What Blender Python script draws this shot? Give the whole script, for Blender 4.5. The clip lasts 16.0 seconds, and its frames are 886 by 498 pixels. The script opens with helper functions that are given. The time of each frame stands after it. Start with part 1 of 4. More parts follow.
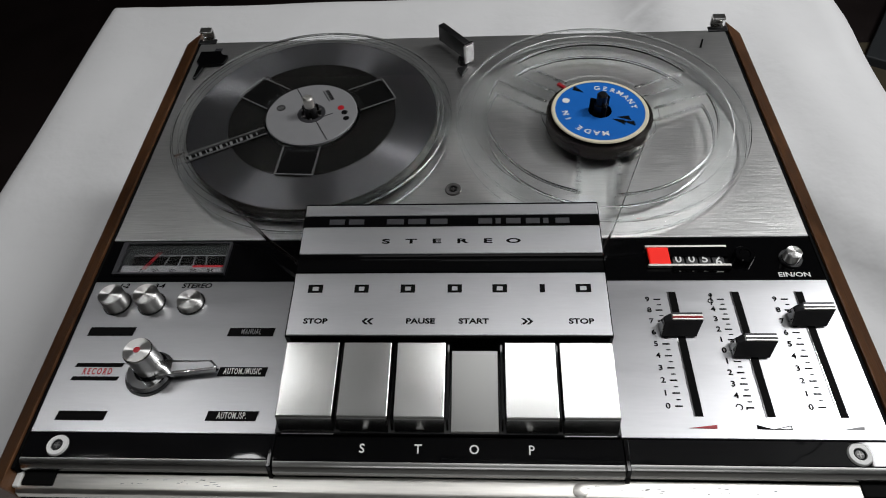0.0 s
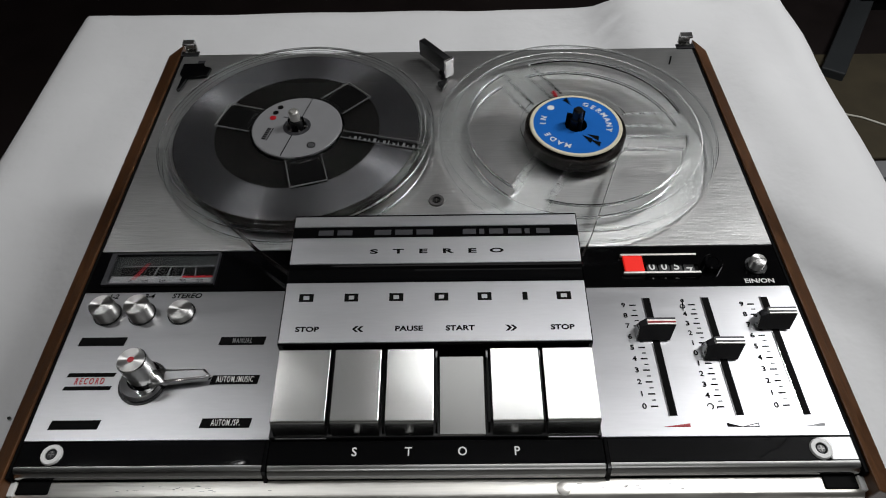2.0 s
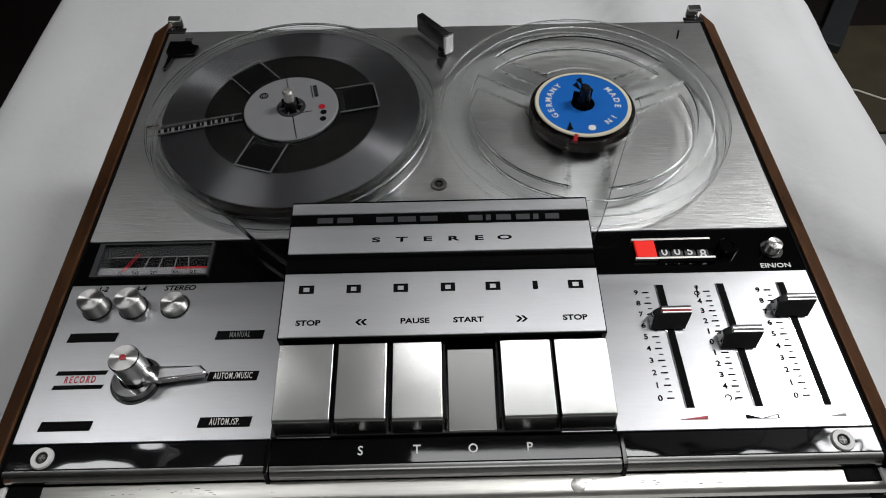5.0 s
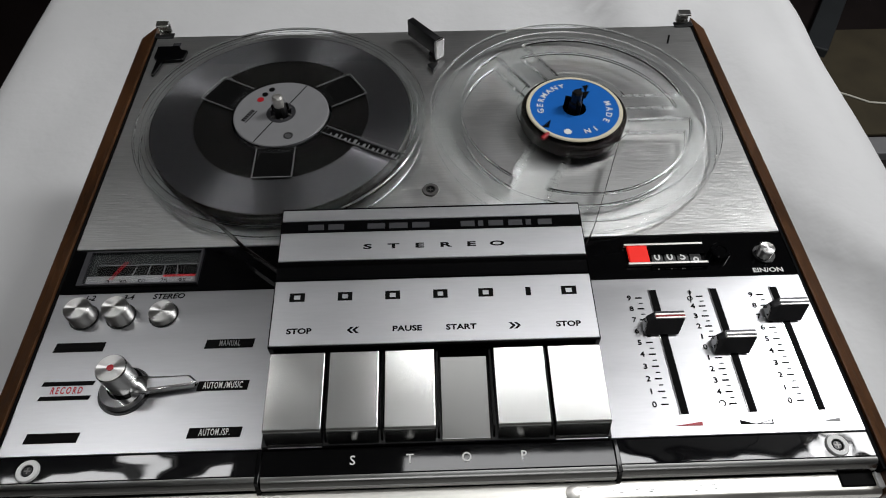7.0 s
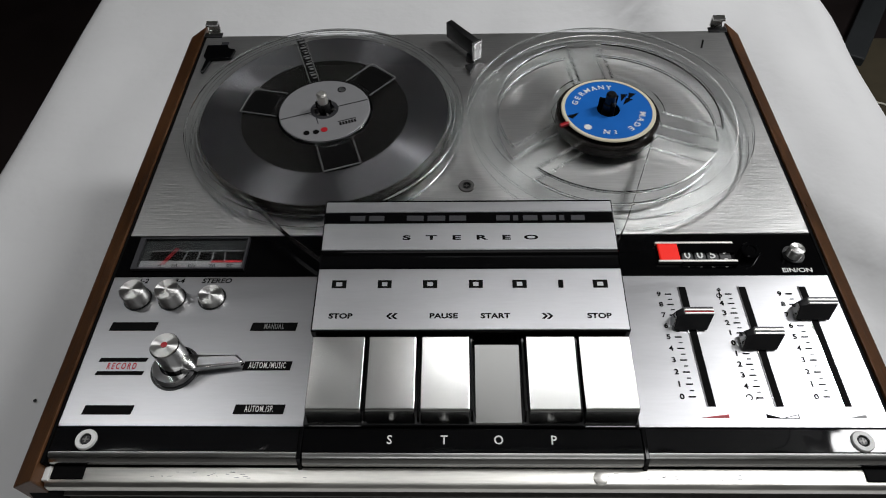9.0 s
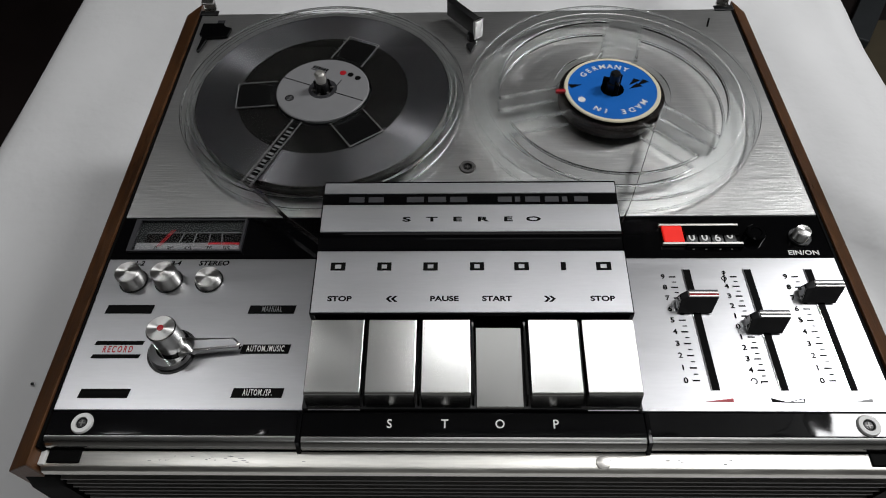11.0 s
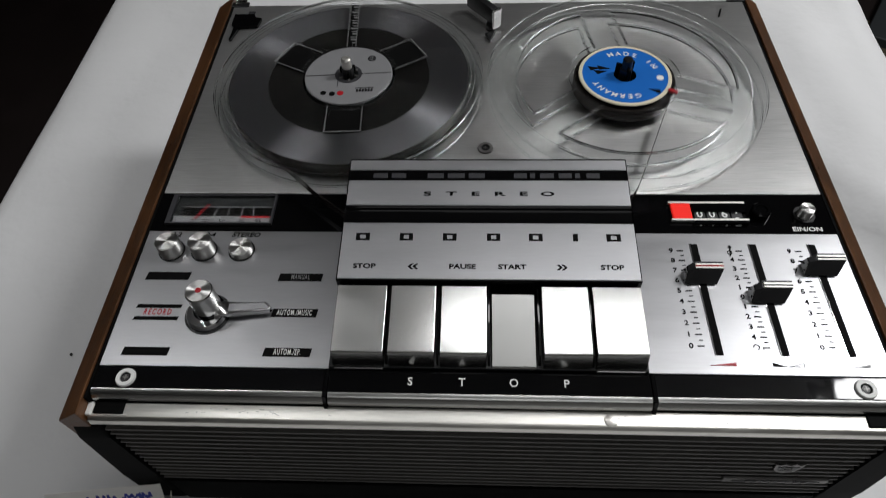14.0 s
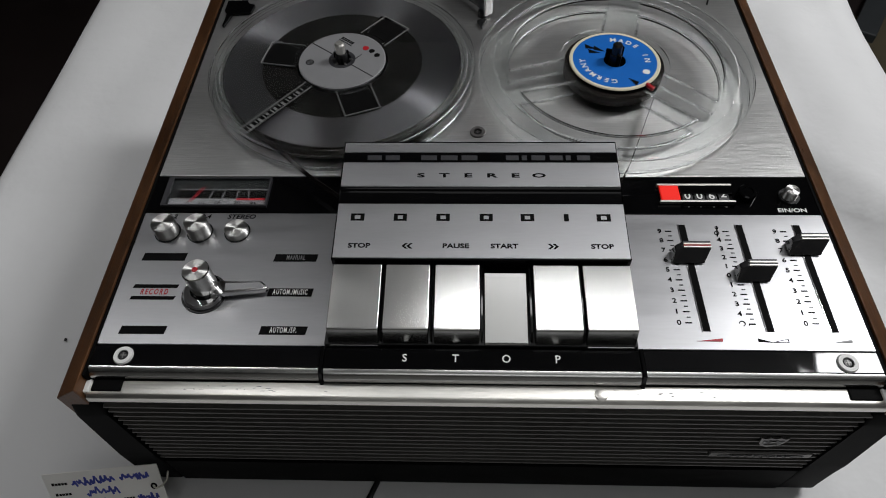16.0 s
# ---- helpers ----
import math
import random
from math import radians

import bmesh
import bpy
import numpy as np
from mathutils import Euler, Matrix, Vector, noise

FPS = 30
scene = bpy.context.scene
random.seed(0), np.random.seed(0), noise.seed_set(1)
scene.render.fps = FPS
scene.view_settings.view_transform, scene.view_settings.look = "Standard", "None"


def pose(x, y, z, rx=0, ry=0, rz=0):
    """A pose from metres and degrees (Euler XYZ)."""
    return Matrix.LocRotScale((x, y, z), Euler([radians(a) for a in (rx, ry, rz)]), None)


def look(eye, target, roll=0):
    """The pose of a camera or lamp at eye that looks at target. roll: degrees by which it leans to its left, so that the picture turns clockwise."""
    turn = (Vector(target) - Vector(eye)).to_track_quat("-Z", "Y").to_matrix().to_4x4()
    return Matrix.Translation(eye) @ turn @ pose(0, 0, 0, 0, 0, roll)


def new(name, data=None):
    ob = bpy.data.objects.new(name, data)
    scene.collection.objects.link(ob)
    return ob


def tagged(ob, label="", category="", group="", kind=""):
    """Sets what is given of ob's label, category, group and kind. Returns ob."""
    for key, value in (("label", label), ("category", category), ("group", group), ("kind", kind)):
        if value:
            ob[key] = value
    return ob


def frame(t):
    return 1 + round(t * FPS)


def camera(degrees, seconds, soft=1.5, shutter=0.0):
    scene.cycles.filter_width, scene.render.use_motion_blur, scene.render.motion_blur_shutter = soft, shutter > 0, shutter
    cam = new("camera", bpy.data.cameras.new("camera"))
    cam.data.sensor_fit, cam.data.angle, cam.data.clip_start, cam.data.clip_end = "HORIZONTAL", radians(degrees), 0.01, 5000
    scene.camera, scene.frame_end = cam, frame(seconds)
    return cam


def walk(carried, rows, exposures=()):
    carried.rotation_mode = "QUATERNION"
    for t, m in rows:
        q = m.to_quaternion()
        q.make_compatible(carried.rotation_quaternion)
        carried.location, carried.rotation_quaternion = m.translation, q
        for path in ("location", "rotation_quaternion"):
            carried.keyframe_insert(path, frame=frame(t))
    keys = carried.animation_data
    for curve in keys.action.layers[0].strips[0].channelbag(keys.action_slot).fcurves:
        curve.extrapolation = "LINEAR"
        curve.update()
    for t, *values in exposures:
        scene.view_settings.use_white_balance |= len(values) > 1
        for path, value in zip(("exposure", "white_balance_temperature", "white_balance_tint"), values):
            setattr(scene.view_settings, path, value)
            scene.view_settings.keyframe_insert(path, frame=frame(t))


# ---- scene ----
cam = camera(68.6, 16.0, soft=1.0, shutter=0.5)

K = 0.916  # metres per unit of the plan; reels come out 178 mm across
PATH = [
    (0, (0.0174, -0.1107, 0.2897), (-0.0996, 1.1223, -1.2806), -4.62),
    (0.5, (0.0125, -0.1186, 0.2964), (-0.1003, 1.1107, -1.2771), -4.23),
    (1, (0.0096, -0.1232, 0.2997), (-0.0715, 1.0993, -1.2811), -2.97),
    (1.5, (0.0090, -0.1207, 0.3038), (-0.0502, 1.1119, -1.2702), -2.57),
    (2, (0.0092, -0.1175, 0.3020), (-0.0142, 1.1305, -1.2607), -1.51),
    (2.5, (0.0088, -0.1096, 0.2963), (0.0132, 1.1120, -1.2873), -0.79),
    (3, (0.0076, -0.1028, 0.2970), (0.0185, 1.1279, -1.2796), -0.19),
    (3.5, (0.0051, -0.1062, 0.2974), (0.0050, 1.1125, -1.2884), -0.52),
    (4, (0.0030, -0.1055, 0.2934), (-0.0033, 1.0821, -1.3159), -1.02),
    (6.5, (0.0010, -0.1009, 0.2937), (0.0218, 1.0962, -1.3083), -0.81),
    (7, (0.0010, -0.1005, 0.2922), (0.0323, 1.0981, -1.3085), -0.37),
    (7.5, (0.0015, -0.0994, 0.2915), (0.0597, 1.1003, -1.3076), 0.57),
    (8, (0.0028, -0.1013, 0.2916), (0.0499, 1.1014, -1.3056), -0.16),
    (8.5, (-0.0005, -0.1082, 0.2962), (0.0039, 1.1056, -1.2933), -1.27),
    (9, (-0.0054, -0.1136, 0.2992), (-0.0491, 1.0961, -1.2929), -1.87),
    (9.5, (-0.0065, -0.1127, 0.2972), (-0.0555, 1.0789, -1.3083), -2.10),
    (10, (-0.0066, -0.1131, 0.2948), (-0.0509, 1.0657, -1.3203), -1.88),
    (12.5, (-0.0036, -0.1075, 0.2934), (-0.0446, 1.0581, -1.3313), -1.97),
    (13, (-0.0030, -0.1087, 0.2981), (-0.0571, 1.0523, -1.3296), -2.71),
    (13.5, (-0.0045, -0.1234, 0.3078), (-0.0759, 1.0904, -1.2802), -3.18),
    (14, (-0.0065, -0.1366, 0.3003), (-0.1010, 1.0405, -1.3138), -3.34),
    (14.5, (-0.0084, -0.1424, 0.2958), (-0.0756, 1.0223, -1.3287), -2.38),
    (15, (-0.0062, -0.1455, 0.2981), (-0.0829, 1.0119, -1.3311), -2.99),
    (15.5, (-0.0064, -0.1468, 0.3000), (-0.0723, 1.0236, -1.3204), -2.55),
    (16, (-0.0077, -0.1473, 0.3001), (-0.0735, 1.0210, -1.3219), -2.32),
]

walk(cam, [(t, look(Vector(eye), Vector(target), roll)) for t, eye, target, roll in PATH])

# ---- light ----
world = bpy.data.worlds.new("world")
world.use_nodes = True
scene.world = world
world.node_tree.nodes["Background"].inputs[0].default_value = (0.9, 0.95, 1.0, 1)
world.node_tree.nodes["Background"].inputs[1].default_value = 0.06


def hanging_lamp(x, y, sx, sy, down, up, height=1.44):
    """The light of a hanging fixture: one sheet that shines down and an added fill sheet that washes the ceiling."""
    for z, turn, watts in ((height, 0, down), (1.47, 180, up)):
        if not watts:
            continue
        data = bpy.data.lights.new("lamp", "AREA")
        data.shape, data.size, data.size_y, data.energy, data.color = "RECTANGLE", sx, sy, watts, (0.985, 0.99, 1.0)
        new("lamp", data).matrix_world = pose(x, y, z, turn)


hanging_lamp(1.37, 0.66, 0.70, 0.38, 27.0, 1.2)
hanging_lamp(0.505, 0.205, 1.19, 0.42, 1.25, 2.0)
hanging_lamp(0.505, 0.445, 1.19, 0.05, 3.4, 0.0, 1.426)
hanging_lamp(-0.86, 0.44, 0.60, 0.11, 3.4, 0.2)
# added fill from behind the camera, for the front and the cloth before it
hanging_lamp(0.20, -0.95, 1.19, 0.42, 1.9, 0.4)


# ---- materials ----
def mat(name, colour, rough=0.5, metal=0.0, coat=0.0, var=0.0, scale=40.0, stretch=(1, 1, 1), bump=0.0, rvar=0.0,
        transmission=0.0, ior=1.45, emit=0.0, aniso=0.0, fine=0.0, spec=0.5, relief=0.0005):
    """A principled material with noise at two scales in colour, roughness and relief."""
    m = bpy.data.materials.new(name)
    m.use_nodes = True
    nt = m.node_tree
    b = nt.nodes["Principled BSDF"]
    c = (*colour, 1)
    b.inputs["Base Color"].default_value = c
    b.inputs["Roughness"].default_value = rough
    b.inputs["Metallic"].default_value = metal
    b.inputs["Coat Weight"].default_value = coat
    b.inputs["Coat Roughness"].default_value = 0.08
    b.inputs["Transmission Weight"].default_value = transmission
    b.inputs["IOR"].default_value = ior
    b.inputs["Anisotropic"].default_value = aniso
    b.inputs["Specular IOR Level"].default_value = spec
    if emit:
        b.inputs["Emission Color"].default_value = c
        b.inputs["Emission Strength"].default_value = emit
    if var or bump or rvar:
        tc = nt.nodes.new("ShaderNodeTexCoord")
        mp = nt.nodes.new("ShaderNodeMapping")
        mp.inputs["Scale"].default_value = stretch
        nt.links.new(tc.outputs["Object"], mp.inputs["Vector"])
        n1 = nt.nodes.new("ShaderNodeTexNoise")
        n1.inputs["Scale"].default_value = scale
        n1.inputs["Detail"].default_value = 6
        n2 = nt.nodes.new("ShaderNodeTexNoise")
        n2.inputs["Scale"].default_value = scale * 0.12
        n2.inputs["Detail"].default_value = 3
        nt.links.new(mp.outputs[0], n1.inputs["Vector"])
        nt.links.new(mp.outputs[0] if not fine else tc.outputs["Object"], n2.inputs["Vector"])
        add = nt.nodes.new("ShaderNodeMath")
        add.operation = "ADD"
        nt.links.new(n1.outputs["Fac"], add.inputs[0])
        nt.links.new(n2.outputs["Fac"], add.inputs[1])
        if var:
            ramp = nt.nodes.new("ShaderNodeMapRange")
            ramp.inputs["From Min"].default_value, ramp.inputs["From Max"].default_value = 0.6, 1.4
            ramp.inputs["To Min"].default_value, ramp.inputs["To Max"].default_value = 1 - var, 1 + var
            nt.links.new(add.outputs[0], ramp.inputs["Value"])
            mul = nt.nodes.new("ShaderNodeVectorMath")
            mul.operation = "SCALE"
            mul.inputs[0].default_value = colour
            nt.links.new(ramp.outputs[0], mul.inputs["Scale"])
            nt.links.new(mul.outputs[0], b.inputs["Base Color"])
        if rvar:
            rr = nt.nodes.new("ShaderNodeMapRange")
            rr.inputs["From Min"].default_value, rr.inputs["From Max"].default_value = 0.6, 1.4
            rr.inputs["To Min"].default_value, rr.inputs["To Max"].default_value = max(0.02, rough - rvar), rough + rvar
            nt.links.new(add.outputs[0], rr.inputs["Value"])
            nt.links.new(rr.outputs[0], b.inputs["Roughness"])
        if bump:
            bp = nt.nodes.new("ShaderNodeBump")
            bp.inputs["Strength"].default_value = bump
            bp.inputs["Distance"].default_value = relief
            nt.links.new(n1.outputs["Fac"], bp.inputs["Height"])
            nt.links.new(bp.outputs[0], b.inputs["Normal"])
    return m


def spun(name, colour, rough):
    """Turned metal: fine rings that spread the highlight across them."""
    m = mat(name, colour, rough, 1.0, aniso=1.0)
    nt = m.node_tree
    tan = nt.nodes.new("ShaderNodeTangent")
    tan.direction_type, tan.axis = "RADIAL", "Z"
    nt.nodes["Principled BSDF"].inputs["Anisotropic Rotation"].default_value = 0.25
    nt.links.new(tan.outputs[0], nt.nodes["Principled BSDF"].inputs["Tangent"])
    return m


ALU_DECK = mat("brushed_aluminium", (0.50, 0.50, 0.49), 0.40, 1.0, var=0.24, scale=70, stretch=(1.0, 34, 34), bump=0.26, rvar=0.06, fine=1)
ALU_PANEL = mat("satin_aluminium", (0.46, 0.46, 0.472), 0.34, 1.0, var=0.04, scale=120, stretch=(1, 8, 8), bump=0.03, rvar=0.04)
ALU_KEY = mat("key_aluminium", (0.53, 0.53, 0.515), 0.22, 1.0, var=0.07, scale=60, rvar=0.06, bump=0.03)
ALU_BAR = mat("worn_aluminium", (0.82, 0.80, 0.75), 0.40, 1.0, var=0.16, scale=80, stretch=(0.6, 10, 10), bump=0.15, rvar=0.10)
CHROME = mat("chrome", (0.82, 0.82, 0.83), 0.10, 1.0, rvar=0.04, scale=200)
SPUN = spun("spun_aluminium", (0.80, 0.79, 0.77), 0.42)
BLACK = mat("gloss_black", (0.002, 0.002, 0.0023), 0.035, rvar=0.015, scale=60, bump=0.02, spec=0.22)
SLIDER = mat("slider_plastic", (0.030, 0.030, 0.032), 0.20, rvar=0.05, scale=90, spec=0.55)
BLACK_SATIN = mat("satin_black", (0.007, 0.007, 0.0075), 0.38, var=0.3, scale=300, rvar=0.08)
BLACK_MATT = mat("matt_black", (0.003, 0.003, 0.003), 0.6, var=0.3, scale=200, spec=0.05)
STRIP = mat("gloss_black_strip", (0.003, 0.003, 0.0035), 0.03, rvar=0.01, scale=42, bump=0.6, spec=0.45, relief=0.0007)
for node in STRIP.node_tree.nodes:
    if node.type == "TEX_NOISE":
        node.inputs["Detail"].default_value = 1
RIB = mat("ribbed_plastic", (0.075, 0.071, 0.066), 0.36, var=0.2, scale=200, rvar=0.08)
WOOD = mat("walnut", (0.095, 0.041, 0.016), 0.38, var=0.85, scale=90, stretch=(8, 1.0, 8), bump=0.3, rvar=0.12, fine=1)
CLEAR = mat("clear_plastic", (0.97, 0.98, 0.98), 0.0, transmission=1.0, ior=1.15)
EDGE = mat("polished_edge", (0.95, 0.96, 0.96), 0.06, transmission=1.0, ior=1.30)
DULL_METAL = mat("dull_metal", (0.16, 0.155, 0.15), 0.4, 0.7, var=0.2, scale=150, rvar=0.1)
GLASS = mat("window_plastic", (0.66, 0.67, 0.67), 0.04, transmission=1.0, ior=1.3)
TAPE = spun("wound_tape", (0.085, 0.083, 0.088), 0.36)
TAPE.node_tree.nodes["Principled BSDF"].inputs["Metallic"].default_value = 0.88
TAPE_IN = mat("inner_tape", (0.003, 0.0028, 0.0025), 0.5, var=0.2, scale=90, rvar=0.08, spec=0.08)
TAPE_RIBBON = mat("tape_ribbon", (0.012, 0.0095, 0.008), 0.25, var=0.1, scale=80)
WHITE_CLOTH = mat("white_cloth", (0.73, 0.73, 0.73), 0.75, var=0.09, scale=5, bump=0.8, fine=1, relief=0.012)
# glint of the clear window edges painted as opaque grey; also the slot's marks
GLINT_MARK = mat("edge_glint_and_mark", (0.20, 0.20, 0.20), 0.3, var=0.2, scale=200)
BLUE = mat("blue_label", (0.012, 0.14, 0.52), 0.32, var=0.08, scale=90)
CREAM = mat("cream_rim", (0.72, 0.66, 0.50), 0.4, var=0.1, scale=120)
GREY_LABEL = mat("grey_label", (0.21, 0.21, 0.215), 0.42, var=0.05, scale=120)
RED = mat("red_enamel", (0.40, 0.012, 0.02), 0.35, var=0.08, scale=200)
# emission added to the reset key to keep its red bright
RED_GLOW = mat("red_key_glow", (0.85, 0.02, 0.012), 0.35, emit=0.35)
WHITE = mat("white_print", (0.80, 0.80, 0.78), 0.5, var=0.04, scale=200)
# print, and the black sheets that darken the supply reel's windows
INK = mat("black_print_and_shade", (0.004, 0.004, 0.004), 0.6, var=0.1, scale=200, spec=0.06)
GREY_INK = mat("grey_print", (0.06, 0.06, 0.065), 0.35, 0.5, var=0.1, scale=200)
BLUE_INK = mat("blue_ink", (0.03, 0.05, 0.35), 0.5, var=0.2, scale=300)
PAPER = mat("paper", (0.82, 0.81, 0.77), 0.7, var=0.05, scale=60, bump=0.05)
METER_BACK = mat("meter_back", (0.012, 0.014, 0.014), 0.4, var=0.15, scale=100)
STRING = mat("string", (0.6, 0.58, 0.5), 0.8, var=0.2, scale=300)
# the room's shade is put into this near-black brown
WALL = mat("shaded_wall", (0.014, 0.008, 0.008), 0.8, var=0.25, scale=4, bump=0.1)
PALE_WALL = mat("pale_bounce_wall", (0.62, 0.61, 0.58), 0.8, var=0.05, scale=3, bump=0.1)
FLOOR = mat("dark_floor", (0.009, 0.005, 0.0045), 0.6, var=0.35, scale=7, rvar=0.1)
CEILING = mat("ceiling_paint", (0.80, 0.80, 0.79), 0.8, var=0.05, scale=5)
GREY_PAINT = mat("grey_paint", (0.026, 0.029, 0.031), 0.5, var=0.25, scale=8)
TAN_CLOTH = mat("tan_cloth", (0.050, 0.040, 0.022), 0.85, var=0.35, scale=12, bump=0.3)
LAMP_FRAME = mat("lamp_frame", (0.6, 0.6, 0.6), 0.5, var=0.05, scale=20)

# ---- shape helpers: all in units of the plan, scaled by K when linked ----
ORIGIN = {}


def thing(name, x, y, z, label, category, group=""):
    ob = new(name)
    ob.location = Vector((x, y, z)) * K
    ob.empty_display_size = 0.02
    ORIGIN[ob] = Vector((x, y, z))
    return tagged(ob, label, category, group)


def mesh_of(name, bm, material, origin=(0, 0, 0), smooth=False):
    bmesh.ops.translate(bm, vec=-Vector(origin), verts=bm.verts)
    bmesh.ops.scale(bm, vec=(K, K, K), verts=bm.verts)
    bmesh.ops.recalc_face_normals(bm, faces=bm.faces)
    me = bpy.data.meshes.new(name)
    bm.to_mesh(me)
    bm.free()
    me.materials.append(material)
    if smooth:
        me.polygons.foreach_set("use_smooth", [True] * len(me.polygons))
        me.set_sharp_from_angle(angle=radians(32))
    return me


def part(name, bm, material, parent, label="", smooth=False):
    """Links a bmesh, drawn in plan units, as one mesh under a thing or a part."""
    origin = ORIGIN[parent]
    ob = new(name, mesh_of(name, bm, material, origin, smooth))
    ob.parent = parent
    ORIGIN[ob] = origin
    return tagged(ob, label)


def clusters(bm, gap):
    """Cuts a mesh into its loose pieces and gathers those that lie closer than gap: words, marks."""
    bm.verts.index_update()
    seen, found = set(), []
    for v in bm.verts:
        if v.index in seen:
            continue
        island, todo = [], [v]
        seen.add(v.index)
        while todo:
            w = todo.pop()
            island.append(w)
            for e in w.link_edges:
                o = e.other_vert(w)
                if o.index not in seen:
                    seen.add(o.index)
                    todo.append(o)
        xs, ys = [w.co.x for w in island], [w.co.y for w in island]
        found.append([min(xs), max(xs), min(ys), max(ys), {w.index for w in island}])
    joined = True
    while joined:
        joined = False
        for i, j in ((i, j) for j in range(len(found)) for i in range(j)):
            p, q = found[i], found[j]
            if max(p[0], q[0]) - min(p[1], q[1]) < gap and max(p[2], q[2]) - min(p[3], q[3]) < gap:
                found[i] = [min(p[0], q[0]), max(p[1], q[1]), min(p[2], q[2]), max(p[3], q[3]), p[4] | q[4]]
                del found[j]
                joined = True
                break
    for *_, keep in found:
        piece = bm.copy()
        bmesh.ops.delete(piece, geom=[w for w in piece.verts if w.index not in keep], context="VERTS")
        yield piece
    bm.free()


def parts(name, bm, material, parent, gap=0.0):
    """Links each word or mark of a mesh as a part of its own."""
    for piece in clusters(bm, gap):
        part(name, piece, material, parent)


def single(name, bm, material, base, label, category, smooth=False, kind=""):
    """A thing of one mesh with its origin at base."""
    ob = new(name, mesh_of(name, bm, material, base, smooth))
    ob.location = Vector(base) * K
    ORIGIN[ob] = Vector(base)
    return tagged(ob, label, category, "", kind)


def box(x0, x1, y0, y1, z0, z1, bevel=0.0, seg=2, bm=None):
    own = bmesh.new()
    bmesh.ops.create_cube(own, size=1.0)
    bmesh.ops.scale(own, vec=(x1 - x0, y1 - y0, z1 - z0), verts=own.verts)
    bmesh.ops.translate(own, vec=((x0 + x1) / 2, (y0 + y1) / 2, (z0 + z1) / 2), verts=own.verts)
    if bevel:
        bmesh.ops.bevel(own, geom=own.edges[:], offset=bevel, segments=seg, affect="EDGES", profile=0.5)
    return own if bm is None else merge(bm, own)


def merge(a, b):
    me = bpy.data.meshes.new("t")
    b.to_mesh(me)
    b.free()
    a.from_mesh(me)
    bpy.data.meshes.remove(me)
    return a


def moved(bm, m):
    bmesh.ops.transform(bm, matrix=m, verts=bm.verts)
    return bm


def prism(profile, x0, x1, bevel=0.0, seg=2):
    """A (y, z) outline drawn out along x."""
    bm = bmesh.new()
    a = [bm.verts.new((x0, y, z)) for y, z in profile]
    b = [bm.verts.new((x1, y, z)) for y, z in profile]
    bm.faces.new(a)
    bm.faces.new(b[::-1])
    for i in range(len(a)):
        j = (i + 1) % len(a)
        bm.faces.new((a[i], b[i], b[j], a[j]))
    if bevel:
        bmesh.ops.bevel(bm, geom=bm.edges[:], offset=bevel, segments=seg, affect="EDGES", profile=0.5)
    return bm


def plate(outline, z0, z1, bevel=0.0):
    """An (x, y) outline drawn out along z."""
    bm = bmesh.new()
    a = [bm.verts.new((x, y, z0)) for x, y in outline]
    b = [bm.verts.new((x, y, z1)) for x, y in outline]
    bm.faces.new(a[::-1])
    bm.faces.new(b)
    for i in range(len(a)):
        j = (i + 1) % len(a)
        bm.faces.new((a[i], a[j], b[j], b[i]))
    if bevel:
        bmesh.ops.bevel(bm, geom=bm.edges[:], offset=bevel, segments=2, affect="EDGES", profile=0.5)
    return bm


def lathe(profile, cx=0.0, cy=0.0, n=48, closed=False):
    """A (radius, z) outline turned about the upright axis at (cx, cy)."""
    bm = bmesh.new()
    rings = []
    for r, z in profile:
        if r < 1e-6:
            rings.append([bm.verts.new((cx, cy, z))] * n)
        else:
            rings.append([bm.verts.new((cx + r * math.cos(2 * math.pi * i / n), cy + r * math.sin(2 * math.pi * i / n), z)) for i in range(n)])
    pairs = list(zip(rings, rings[1:])) + ([(rings[-1], rings[0])] if closed else [])
    for a, b in pairs:
        for i in range(n):
            j = (i + 1) % n
            f = []
            for v in (a[i], a[j], b[j], b[i]):
                if v not in f:
                    f.append(v)
            if len(f) > 2:
                bm.faces.new(f)
    return bm


def sector(r0, r1, a0, a1, z0, z1, n=24, bm=None):
    """A piece of a flat ring between two angles in degrees."""
    pts = [(r1 * math.cos(radians(a0 + (a1 - a0) * i / n)), r1 * math.sin(radians(a0 + (a1 - a0) * i / n))) for i in range(n + 1)]
    pts += [(r0 * math.cos(radians(a1 + (a0 - a1) * i / n)), r0 * math.sin(radians(a1 + (a0 - a1) * i / n))) for i in range(n + 1)]
    own = plate(pts, z0, z1)
    return own if bm is None else merge(bm, own)


